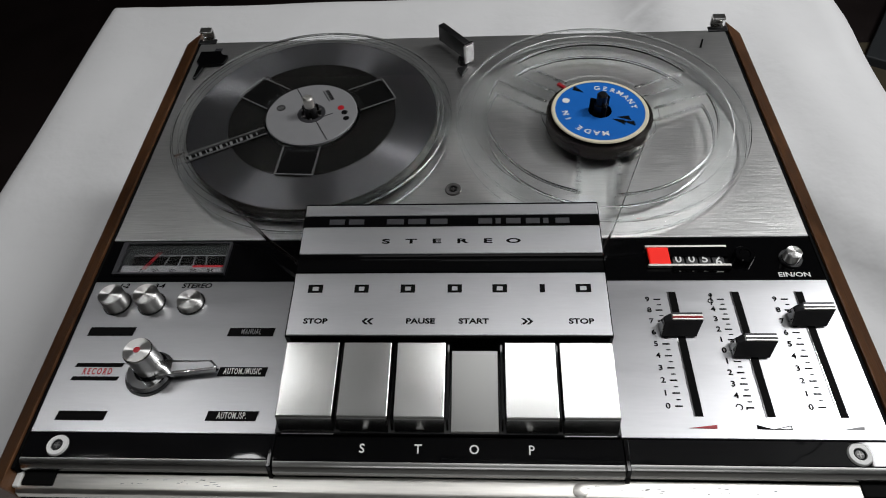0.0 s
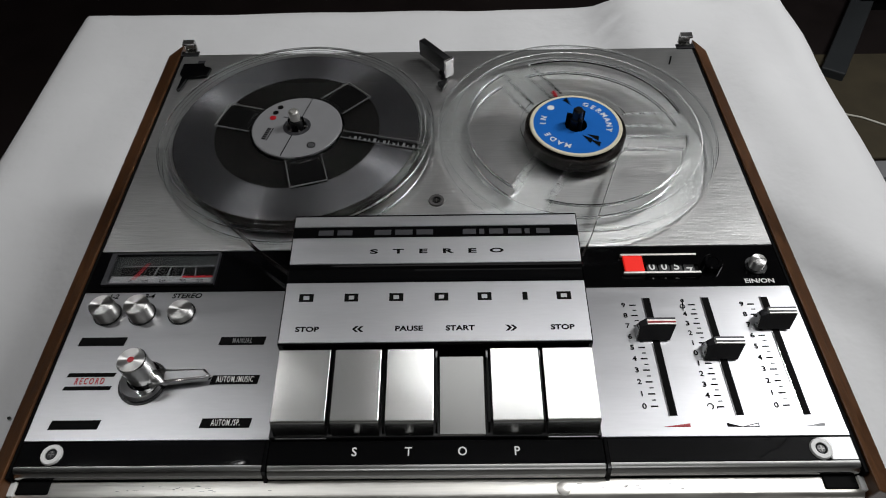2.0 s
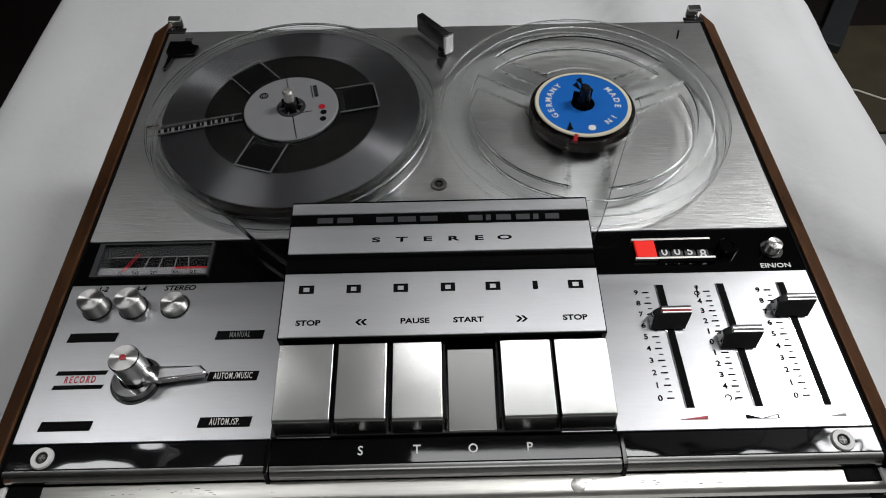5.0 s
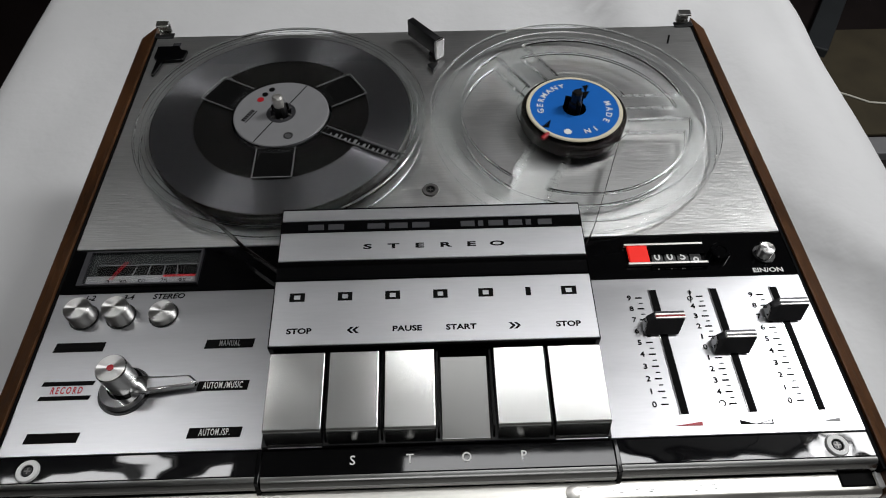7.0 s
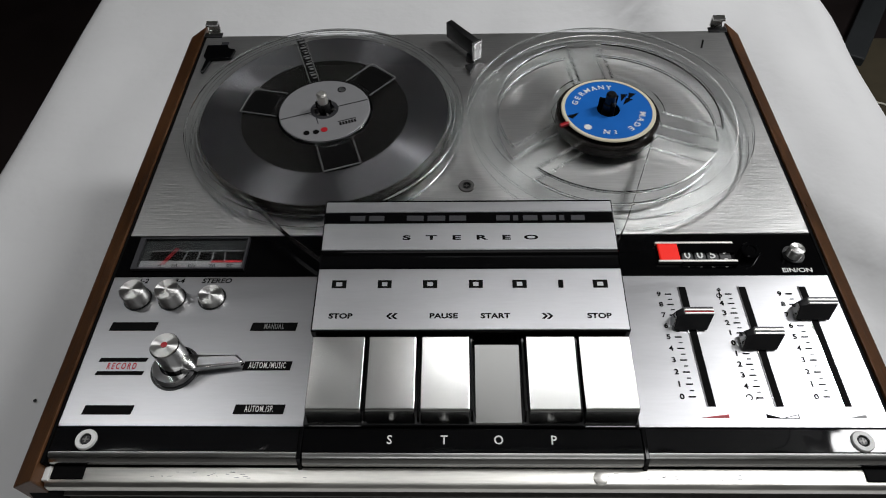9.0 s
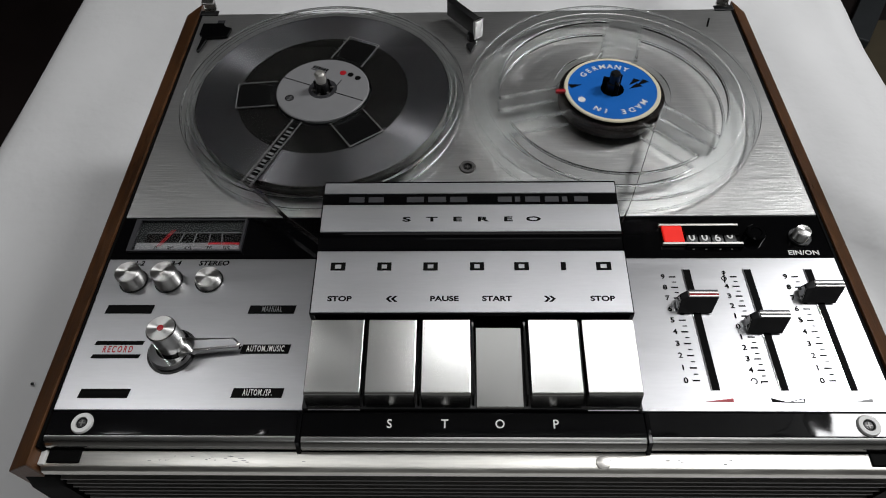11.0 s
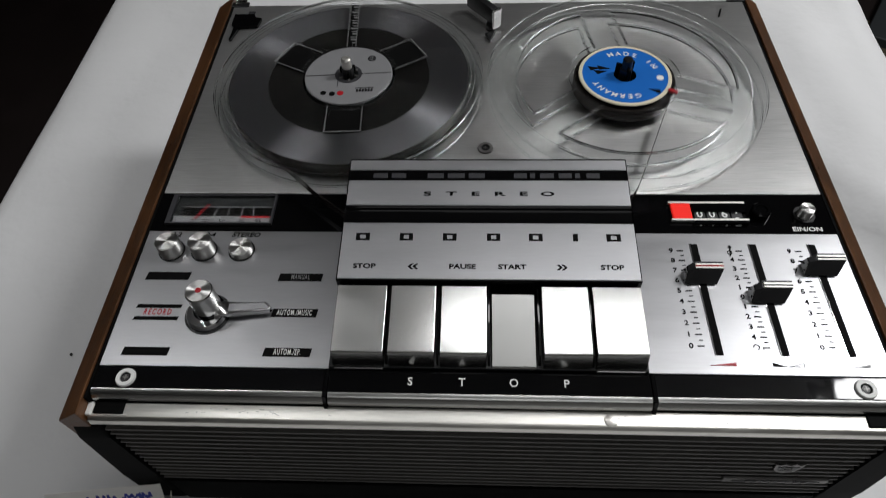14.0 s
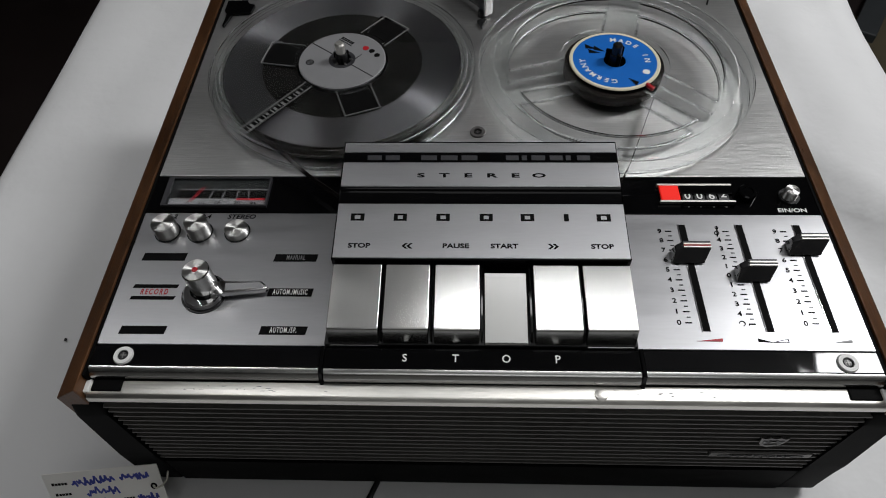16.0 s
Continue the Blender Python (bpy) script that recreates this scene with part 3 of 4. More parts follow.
for tx, x in (("30", -0.1830), ("50", -0.1720), ("70", -0.1590), ("95", -0.1480)):
    lettering(tx, x, 0.1106, 0.0033, 0.0005, bm=bm)
parts("dial_number", bm, INK, meter, 0.0016)
for dx in (0.0, 0.0016):
    part("needle", plate([(-0.1914 + dx, 0.1120), (-0.1910 + dx, 0.1120), (-0.1842 + dx, 0.1250), (-0.1846 + dx, 0.1250)], 0.0008, 0.0011), RED, meter, "thin red needle")
pane = part("meter_pane", box(-0.2058, -0.1398, 0.1090, 0.1318, 0.0016, 0.0020), GLASS, meter)
pane.visible_shadow = False

# ---- round buttons and their print ----
for bx, by, h in ((-0.1985, 0.0872, 0.0108), (-0.1775, 0.0872, 0.0112), (-0.1535, 0.0875, 0.0050)):
    r = 0.0072
    button = part("button", lathe([(r, 0.0), (r, h - 0.0006), (r - 0.0006, h), (0.0, h)], bx, by, 48), SPUN, rec, "turned aluminium push button", True)
    part("collar", lathe([(r + 0.0002, -0.0002), (r + 0.0011, -0.0002), (r + 0.0011, 0.0005), (r + 0.0002, 0.0005)], bx, by, 48, True), BLACK_SATIN, button)
bm = lettering("1-2", -0.1990, 0.1000, 0.0033, 0.0002, bold=0.02, skew=0.2)
lettering("3-4", -0.1768, 0.1000, 0.0033, 0.0002, bold=0.02, skew=0.2, bm=bm)
lettering("STEREO", -0.1535, 0.1000, 0.0033, 0.0002, wide=1.1, bold=0.03, skew=0.2, bm=bm)
parts("lettering", bm, INK, rec, 0.0016)


# ---- label plates ----
def label_plate(x0, x1, y0, y1, text="", ink=None):
    lean = 0.0004
    p = part("label_plate", plate([(x0 - lean, y0), (x1 - lean, y0), (x1 + lean, y1), (x0 + lean, y1)], -0.0002, 0.0003), INK, rec, "small black printed label")
    if text:
        n = lettering(text, (x0 + x1) / 2, (y0 + y1) / 2, (y1 - y0) * 0.64, 0.0004, wide=0.50, bold=0.01, space=1.22)
        part("lettering", n, ink or WHITE, p)


label_plate(-0.2088, -0.1818, 0.0652, 0.0708)
label_plate(-0.2072, -0.1806, 0.0138, 0.0190)
label_plate(-0.1260, -0.0994, 0.0650, 0.0704, "MANUAL", GREY_LABEL)
label_plate(-0.1256, -0.0988, 0.0398, 0.0453, "AUTOM./MUSIC")
label_plate(-0.1256, -0.0986, 0.0141, 0.0195, "AUTOM./SP.")
label_plate(-0.2081, -0.1811, 0.0451, 0.0475)
label_plate(-0.2077, -0.1812, 0.0369, 0.0392)
part("lettering", lettering("RECORD", -0.1945, 0.0422, 0.0038, 0.0002, wide=0.58, bold=0.03, skew=0.06, space=1.5), RED, rec)

# ---- selector knob ----
KX, KY = -0.1636, 0.0410
knob = part("selector_knob", lathe([(0.0122, 0.0), (0.0122, 0.0025), (0.0110, 0.0045), (0.0, 0.0046)], KX, KY, 48), CHROME, rec, "turned selector knob with a pointer arm", True)
part("knob_skirt", lathe([(0.0123, -0.0002), (0.0135, -0.0002), (0.0135, 0.0008), (0.0123, 0.0008)], KX, KY, 48, True), BLACK_SATIN, knob)
part("knob_cap", lathe([(0.0080, 0.0040), (0.0078, 0.0222), (0.0074, 0.0228), (0.0, 0.0228)], KX + 0.0012, KY + 0.0022, 48), ALU_KEY, knob, "", True)
part("cap_face", lathe([(0.0072, 0.0226), (0.0072, 0.0230), (0.0, 0.0230)], KX + 0.0012, KY + 0.0022, 48), SPUN, knob, "turned face with fine rings", True)
part("cap_ring", lathe([(0.0079, 0.0044), (0.0093, 0.0044), (0.0090, 0.0054), (0.0079, 0.0054)], KX + 0.0012, KY + 0.0022, 48, True), BLACK, knob)
part("knob_dot", lathe([(0.0017, 0.0226), (0.0017, 0.0233), (0.0, 0.0234)], KX + 0.0012, KY + 0.0022, 20), RED, knob, "red dot")
part("pointer", moved(plate([(0.006, -0.0058), (0.0150, -0.0038), (0.0375, -0.0028), (0.0392, -0.0010), (0.0355, 0.0030), (0.0150, 0.0034), (0.006, 0.0058)], 0.0022, 0.0064, 0.0006), pose(KX, KY, 0, 0, 0, 4)), CHROME, knob, "", True)
part("pointer_face", moved(plate([(0.0140, -0.0026), (0.0366, -0.0018), (0.0376, -0.0008), (0.0346, 0.0022), (0.0140, 0.0026)], 0.0062, 0.0067), pose(KX, KY, 0, 0, 0, 4)), ALU_PANEL, knob)

# ---- counter, trim knob and power button ----
counter = part("tape_counter", box(0.1185, 0.1655, 0.1118, 0.1272, -0.0004, 0.0004), BLACK_MATT, rec, "tape counter with a red reset key")
for y0, y1 in ((0.1188, 0.1258), (0.1098, 0.1117)):
    part("counter_mask", box(0.1320, 0.1655, y0, y1, 0.0002, 0.0025, 0.0002), BLACK, counter)
for y0, y1 in ((0.1118, 0.1134), (0.1258, 0.1274)):
    part("counter_trim", box(0.1178, 0.1660, y0, y1, 0.0002, 0.0027, 0.0003), ALU_BAR, counter)
part("reset_key", box(0.1192, 0.1315, 0.1132, 0.1258, 0.0002, 0.0024, 0.0006), RED_GLOW, counter, "red reset key, brightened by a glow of its own")
DRUM_Y, DRUM_R = 0.1172, 0.0140
DRUMS = []
for i, shown in enumerate((0, 0, 5, 6)):
    cx = 0.1362 + i * 0.0077
    hub = moved(lathe([(0.0, -0.0033), (DRUM_R, -0.0033), (DRUM_R, 0.0033), (0.0, 0.0033)], n=30), pose(0, 0, 0, 0, 90, 0))
    drum = new("number_drum", mesh_of("number_drum", hub, BLACK_SATIN))
    drum.parent = rec
    bm = bmesh.new()
    for d in range(10):
        one = lettering(str(d), 0, 0, 0.0056, DRUM_R, bold=0.02, wide=1.0)
        merge(bm, moved(one, pose(0, 0, 0, d * 36, 0, 0)))
    num = new("numeral", mesh_of("numeral", bm, WHITE))
    num.parent = drum
    DRUMS.append((drum, (Vector((cx, DRUM_Y, 0.0020 - DRUM_R)) - ORIGIN[rec]) * K, shown))
part("trim_knob", lathe([(0.0060, -0.0002), (0.0060, 0.0045), (0.0052, 0.0052), (0.0034, 0.0052), (0.0030, 0.0046), (0.0, 0.0046)], 0.1745, 0.1190, 36), BLACK, rec, "small black trim knob", True)
power = part("power_button", lathe([(0.0045, 0.0), (0.0045, 0.0066), (0.0040, 0.0072), (0.0, 0.0073)], 0.2020, 0.1185, 40), SPUN, rec, "turned aluminium power button", True)
part("collar", lathe([(0.0049, -0.0002), (0.0066, -0.0002), (0.0066, 0.0008), (0.0049, 0.0008)], 0.2020, 0.1185, 40, True), BLACK_SATIN, power)
part("lettering", lettering("EIN/ON", 0.2010, 0.1068, 0.0030, 0.0001, wide=1.25, bold=0.03), WHITE, rec)

# ---- sliders ----
def hull(points, bevel=0.0):
    bm = bmesh.new()
    for p in points:
        bm.verts.new(p)
    bmesh.ops.convex_hull(bm, input=bm.verts[:])
    bmesh.ops.dissolve_limit(bm, angle_limit=0.03, verts=bm.verts[:], edges=bm.edges[:])
    if bevel:
        bmesh.ops.bevel(bm, geom=bm.edges[:], offset=bevel, segments=2, affect="EDGES", profile=0.5)
    return bm


for i, (sx, yf) in enumerate(((0.1285, 0.0687), (0.1640, 0.0558), (0.1995, 0.0752))):
    slot = part("slot", box(sx - 0.0021, sx + 0.0021, 0.0188, 0.0948, -0.0003, 0.0003), BLACK_MATT, rec, "black slider slot")
    part("slot_lip", box(sx - 0.0026, sx - 0.0021, 0.0186, 0.0948, -0.0003, 0.0005), CHROME, slot)
    cap = part("slider", hull([(sx - 0.0108, yf - 0.0040, 0.0010), (sx + 0.0078, yf - 0.0042, 0.0010), (sx + 0.0090, yf + 0.0060, 0.0010), (sx - 0.0108, yf + 0.0058, 0.0010),
                               (sx - 0.0100, yf + 0.0004, 0.0085), (sx - 0.0100, yf + 0.0040, 0.0088), (sx - 0.0066, yf, 0.0112), (sx + 0.0099, yf, 0.0112), (sx - 0.0066, yf + 0.0045, 0.0118), (sx + 0.0099, yf + 0.0045, 0.0118)], 0.0003), SLIDER, rec, "glossy black slider cap with a metal ridge")
    for y0, y1, top, stuff in ((0.0002, 0.0011, 0.0121, ALU_BAR), (0.0012, 0.0020, 0.0122, RED if i == 0 else GREY_INK), (0.0021, 0.0032, 0.0124, ALU_BAR), (0.0033, 0.0045, 0.0123, GREY_INK)):
        part("ridge" if stuff is ALU_BAR else "stripe", box(sx - 0.0064, sx + 0.0097, yf + y0, yf + y1, 0.0108, top, 0.0001), stuff, cap)
    part("cheek", hull([(sx - 0.0112, yf - 0.0030, 0.0012), (sx - 0.0112, yf + 0.0046, 0.0012), (sx - 0.0104, yf + 0.0010, 0.0078), (sx - 0.0104, yf + 0.0036, 0.0080), (sx - 0.0090, yf + 0.0012, 0.0092), (sx - 0.0090, yf + 0.0036, 0.0094), (sx - 0.0100, yf - 0.0030, 0.0012), (sx - 0.0100, yf + 0.0046, 0.0012)], 0.0002), CHROME, cap)
    bm, marks = bmesh.new(), bmesh.new()
    if i == 1:
        rows = ["&", "4", "3", "2", "1", "0", "1", "2", "3", "4", "?"]
        dy = (0.0895 - 0.0235) / 10
    else:
        rows = [str(9 - k) for k in range(10)]
        dy = (0.0897 - 0.0243) / 9
    for k, ch in enumerate(rows):
        y = 0.0897 - k * dy
        if ch == "&":
            merge(marks, moved(lathe([(0.0011, 0), (0.0016, 0), (0.0016, 0.0002), (0.0011, 0.0002)], n=16, closed=True), Matrix.Translation((sx - 0.0148, y - 0.0012, 0.0001))))
            merge(marks, plate([(sx - 0.0152, y - 0.004), (sx - 0.0146, y - 0.004), (sx - 0.0134, y + 0.0042), (sx - 0.0140, y + 0.0042)], 0.0, 0.0003))
            merge(marks, moved(lathe([(0.0007, 0), (0.0011, 0), (0.0011, 0.0002), (0.0007, 0.0002)], n=16, closed=True), Matrix.Translation((sx - 0.0140, y + 0.0030, 0.0001))))
        elif ch == "?":
            merge(marks, moved(sector(0.0013, 0.0018, -80, 180, 0, 0.0002), Matrix.Translation((sx - 0.0145, y + 0.0003, 0.0001))))
            box(sx - 0.0112, sx - 0.0107, y - 0.001, y - 0.0005, 0, 0.0003, bm=marks)
        else:
            lettering(ch, sx - 0.0145, y, 0.0030, 0.0002, wide=1.15, bold=0.03, bm=bm)
        box(sx - 0.0110, sx - 0.0072, y - 0.00036, y + 0.00036, 0.0, 0.0003, bm=marks)
        if k < len(rows) - 1:
            box(sx - 0.0096, sx - 0.0074, y - dy / 2 - 0.00024, y - dy / 2 + 0.00024, 0.0, 0.0003, bm=marks)
    part("number_scale", bm, INK, rec)
    parts("tick", marks, INK, rec)
    if i == 1:
        part("wedge_mark", plate([(sx - 0.0084, 0.0124), (sx, 0.0122), (sx - 0.0084, 0.0146)], 0.0, 0.0003), INK, rec)
        bm = plate([(sx, 0.0122), (sx + 0.0082, 0.0122), (sx + 0.0082, 0.0125), (sx, 0.0125)], 0.0, 0.0003)
        merge(bm, plate([(sx, 0.0122), (sx + 0.0084, 0.0142), (sx + 0.0084, 0.0145), (sx, 0.0125)], 0.0, 0.00035))
        merge(bm, plate([(sx + 0.0081, 0.0122), (sx + 0.0084, 0.0122), (sx + 0.0084, 0.0145), (sx + 0.0081, 0.0145)], 0.0, 0.0004))
        part("wedge_mark", bm, INK, rec)
    else:
        part("wedge_mark", plate([(sx - 0.0065 + 0.004 * (i == 2), 0.0126), (sx + 0.0075, 0.0124), (sx + 0.0078, 0.0144)], 0.0, 0.0003), RED if i == 0 else GREY_LABEL, rec)

# ---- head cover and keys ----
cover = part("head_cover", prism([(0.0525, 0.0005), (0.0525, 0.0208), (0.0915, 0.0243), (0.0935, 0.0225), (0.1010, 0.0235), (0.1028, 0.0258), (0.1384, 0.0298), (0.1396, 0.0286), (0.1396, 0.0005)], -0.0858, 0.0874, 0.0007), BLACK, rec, "black head cover with aluminium faces")
part("cover_base", box(-0.0866, 0.0880, 0.0520, 0.1404, -0.0006, 0.0006), BLACK_SATIN, cover)


def cover_z(y):
    return 0.0258 + (y - 0.1028) * 0.0042 / 0.0372


def face_z(y):
    return 0.0208 + (y - 0.0525) * 0.0035 / 0.039


def sloped(x0, x1, y0, y1, zf, lift, bevel=0.0003):
    return prism([(y0, zf(y0) - 0.0006), (y1, zf(y1) - 0.0006), (y1, zf(y1) + lift), (y0, zf(y0) + lift)], x0, x1, bevel)


part("top_face", sloped(-0.0850, 0.0866, 0.1034, 0.1218, cover_z, 0.0006), ALU_PANEL, cover)
part("back_face", sloped(-0.0850, 0.0866, 0.1296, 0.1372, cover_z, 0.0006), ALU_PANEL, cover)
for x0, x1 in ((-0.070, -0.061), (-0.0585, -0.0495), (-0.036, -0.026), (-0.0235, -0.013), (-0.0105, -0.0005), (0.0175, 0.0255), (0.0275, 0.0305), (0.0335, 0.0420), (0.0450, 0.0530), (0.0550, 0.0580), (0.0620, 0.0700)):
    part("model_mark", sloped(x0, x1, 0.1238, 0.1274, cover_z, 0.0003, 0), GREY_INK, cover)
bm = bmesh.new()
for i, ch in enumerate("STEREO"):
    lettering(ch, -0.0356 + i * 0.0146, 0.1116, 0.0029, cover_z(0.1112) + 0.0007, tilt=6.4, wide=2.5, bold=0.05, bm=bm)
parts("lettering", bm, INK, cover, 0.0016)
part("front_face", sloped(-0.0850, 0.0866, 0.0532, 0.0910, face_z, 0.0007), ALU_PANEL, cover)
# the maker's name: plain blocks in its colour and spacing
for x, w in ((-0.0725, 0.0082), (-0.0468, 0.0078), (-0.0212, 0.0080), (0.0045, 0.0078), (0.0290, 0.0080), (0.0520, 0.0028), (0.0740, 0.0082)):
    bm = bmesh.new()
    if w < 0.004:
        merge(bm, sloped(x - w / 2, x + w / 2, 0.0786, 0.0836, face_z, 0.0009, 0))
    else:
        for x0, x1, y0, y1 in ((x - w / 2, x - w / 2 + 0.0024, 0.0786, 0.0836), (x + w / 2 - 0.0024, x + w / 2, 0.0786, 0.0836), (x - w / 2 + 0.0024, x + w / 2 - 0.0024, 0.0786, 0.0798), (x - w / 2 + 0.0024, x + w / 2 - 0.0024, 0.0824, 0.0836)):
            merge(bm, sloped(x0, x1, y0, y1, face_z, 0.0009, 0))
        bmesh.ops.remove_doubles(bm, verts=bm.verts, dist=1e-6)
    part("maker_mark", bm, INK, cover)
bm = bmesh.new()
for text, x in (("STOP", -0.0700), ("PAUSE", -0.0135), ("START", 0.0148), ("STOP", 0.0712)):
    lettering(text, x, 0.0612, 0.0029, face_z(0.0612) + 0.0008, tilt=5.1, wide=1.3, bold=0.05, bm=bm)
for x, d in ((-0.0418, -1), (0.0430, 1)):
    for k in (-1, 1):
        for sgn in (-1, 1):
            tip, back = x + k * 0.0014 + d * 0.0010, x + k * 0.0014 - d * 0.0010
            merge(bm, moved(plate([(tip - 0.0008, 0.0), (tip + 0.0008, 0.0), (back + 0.0008, sgn * 0.0018), (back - 0.0008, sgn * 0.0018)], 0.0, 0.0002), pose(0, 0.0612, face_z(0.0612) + 0.0007, 5.1)))
parts("lettering", bm, INK, cover, 0.0016)

part("key_bed", box(-0.0868, 0.0880, 0.0070, 0.0525, -0.0004, 0.0030, 0.0004), BLACK_SATIN, rec)
for i, (x0, x1) in enumerate(((-0.0843, -0.0559), (-0.0534, -0.0282), (-0.0250, 0.0001), (0.0032, 0.0275), (0.0310, 0.0568), (0.0592, 0.0864))):
    tilt = (0.0, 0.0004, -0.0002, 0.0, -0.0003, 0.0003)[i]
    if i == 3:
        prof = [(0.0488, 0.0020), (0.0488, 0.0132), (0.0080, 0.0042), (0.0072, 0.0030), (0.0080, 0.0020)]
    else:
        prof = [(0.0505, 0.0020), (0.0505, 0.0188), (0.0110, 0.0146 + tilt), (0.0102, 0.0138 + tilt), (0.0076, 0.0030), (0.0082, 0.0020)]
    key = part("key", prism(prof, x0, x1, 0.0003), ALU_KEY, rec, "pressed-down aluminium start key" if i == 3 else "aluminium piano key")
    if i in (0, 5):
        part("key_edge", box(x0 + 0.0008, x1 - 0.0006, 0.0064, 0.0074, 0.0016, 0.0026, 0.0002), CHROME, key)
for x in (-0.0547, -0.0266, 0.0016, 0.0292, 0.0580):
    part("key_divider", prism([(0.0520, 0.0025), (0.0520, 0.0150), (0.0120, 0.0100), (0.0085, 0.0025)], x - 0.0005, x + 0.0005), BLACK, rec)

stop = part("stop_bar", prism([(0.0064, -0.0030), (0.0064, 0.0008), (0.0058, 0.00125), (-0.0066, 0.00115), (-0.0070, -0.0030)], -0.0862, 0.0884, 0.0004), BLACK, rec, "gloss black stop bar with white letters")
part("lip", prism(lip_outline(-0.0068, 0.0006), -0.0856, 0.0878), ALU_KEY, stop, "polished metal lip", True)
for x in (-0.0874, 0.0896):
    part("bar_end", prism([(0.0066, -0.0035), (0.0066, 0.0016), (-0.0100, 0.0014), (-0.0132, -0.0090), (-0.0090, -0.0100)], x - 0.0011, x + 0.0011, 0.0003), BLACK, stop)
bm = bmesh.new()
for ch, x in (("S", -0.0412), ("T", -0.0130), ("O", 0.0150), ("P", 0.0432)):
    lettering(ch, x, -0.0004, 0.0045, 0.0014, tilt=0.5, wide=0.95, bold=0.02, bm=bm)
parts("lettering", bm, WHITE, stop, 0.0016)

# spindles
LX, LY, RX, RY = -0.1005, 0.2360, 0.1013, 0.2334
for x, y, top in ((LX, LY, ALU_BAR), (RX, RY, BLACK_SATIN)):
    sp = part("spindle", lathe([(0.012, 0.0), (0.012, 0.0030), (0.0046, 0.0036), (0.0044, 0.0245), (0.0040, 0.0250), (0.0, 0.0250)], x, y, 28), BLACK_SATIN, rec, "", True)
    bm = lathe([(0.0036, 0.0250), (0.0036, 0.0318), (0.0026, 0.0330), (0.0, 0.0331)], x, y, 20)
    part("spindle_tip", bm, top, sp, "", True)
    bm = bmesh.new()
    for k in range(3):
        merge(bm, moved(box(0.0030, 0.0062 + 0.0014 * (x > 0), -0.0009, 0.0009, 0.0190, 0.0240 + 0.0032 * (x > 0), 0.0003), pose(x, y, 0, 0, 0, 40 + 120 * k)))
    part("spindle_wing", bm, BLACK_MATT, sp)

# ---- supply reel ----
R = 0.0996
ZB, ZT = 0.0060, 0.0178   # upper faces of the two flanges


def rim(z):
    return lathe([(R - 0.0016, z - 0.0016), (R - 0.0004, z - 0.0016), (R, z - 0.0008), (R - 0.0004, z), (R - 0.0016, z)], n=120, closed=True)


def clear(name, bm, parent, label=""):
    ob = part(name, bm, EDGE if name.endswith(("edge", "ring")) else CLEAR, parent, label, True)
    ob.visible_shadow = not name.endswith("flange")
    return ob


supply = thing("supply_reel", LX, LY, 0.0, "clear plastic tape reel full of dark tape, turning", "tape reel", "tape reels")
ORIGIN[supply] = Vector((0, 0, 0))
clear("lower_flange", lathe([(0.0160, ZB - 0.0014), (R - 0.0016, ZB - 0.0014), (R - 0.0016, ZB), (0.0160, ZB)], n=120, closed=True), supply).visible_shadow = True
clear("lower_rim", rim(ZB), supply)
part("tape_pack", lathe([(0.0600, ZB + 0.0003), (0.0884, ZB + 0.0003), (0.0884, ZT - 0.0022), (0.0600, ZT - 0.0022)], n=120, closed=True), TAPE, supply, "wound brown-black tape", True)
part("inner_pack", lathe([(0.0340, ZB + 0.0003), (0.0599, ZB + 0.0003), (0.0599, ZT - 0.0024), (0.0340, ZT - 0.0024)], n=120, closed=True), TAPE_IN, supply, "darker inner layers of tape", True)
part("pack_side", lathe([(0.0885, ZB + 0.0003), (0.0888, ZB + 0.0003), (0.0888, ZT - 0.0023), (0.0885, ZT - 0.0023)], n=120, closed=True), TAPE_RIBBON, supply, "dark outer turn of tape", True)
# the upper flange: windows at three places and one threading slot, angles counted from the red dot
SLOT = 193
flange = polar_plate((0.0330, 0.0370, 0.0600, R - 0.0016), ZT - 0.0014, ZT, lambda i, a: not (i == 1 and any(between(a, w, 15) for w in (12, 132, 252))) and not (i > 0 and between(a, SLOT, 4)))
clear("upper_flange", flange, supply)
clear("upper_rim", rim(ZT), supply)
# a black sheet under each open window stands in for its shade
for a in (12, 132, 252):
    part("window_shade_sheet", moved(box(0.0322, 0.0596, -0.0124, 0.0124, ZT - 0.0019, ZT - 0.0016), pose(0, 0, 0, 0, 0, a)), INK, supply, "black sheet for the shade in a flange window")
    # grey lines paint the light that the clear window sides catch
    for off in (-0.0126, 0.0126):
        part("window_side", moved(box(0.0326, 0.0598, off - 0.0002, off + 0.0002, ZT - 0.0004, ZT + 0.0003), pose(0, 0, 0, 0, 0, a)), GLINT_MARK, supply)
    part("window_side", moved(box(0.0595, 0.0600, -0.0128, 0.0128, ZT - 0.0004, ZT + 0.0004), pose(0, 0, 0, 0, 0, a)), GLINT_MARK, supply)
for da in (-0.0034, 0.0034):
    part("slot_side", moved(box(0.034, R - 0.003, da - 0.0002, da + 0.0002, ZT - 0.0004, ZT + 0.0003), pose(0, 0, 0, 0, 0, SLOT)), GLINT_MARK, supply)
# the slot is darkened the same way, by a black sheet beneath it
part("slot_shade_sheet", moved(box(0.0335, R - 0.0080, -0.0032, 0.0032, ZT - 0.0019, ZT - 0.0016), pose(0, 0, 0, 0, 0, SLOT)), BLACK_MATT, supply, "threading slot with printed marks, its shade a black sheet")
bm = bmesh.new()
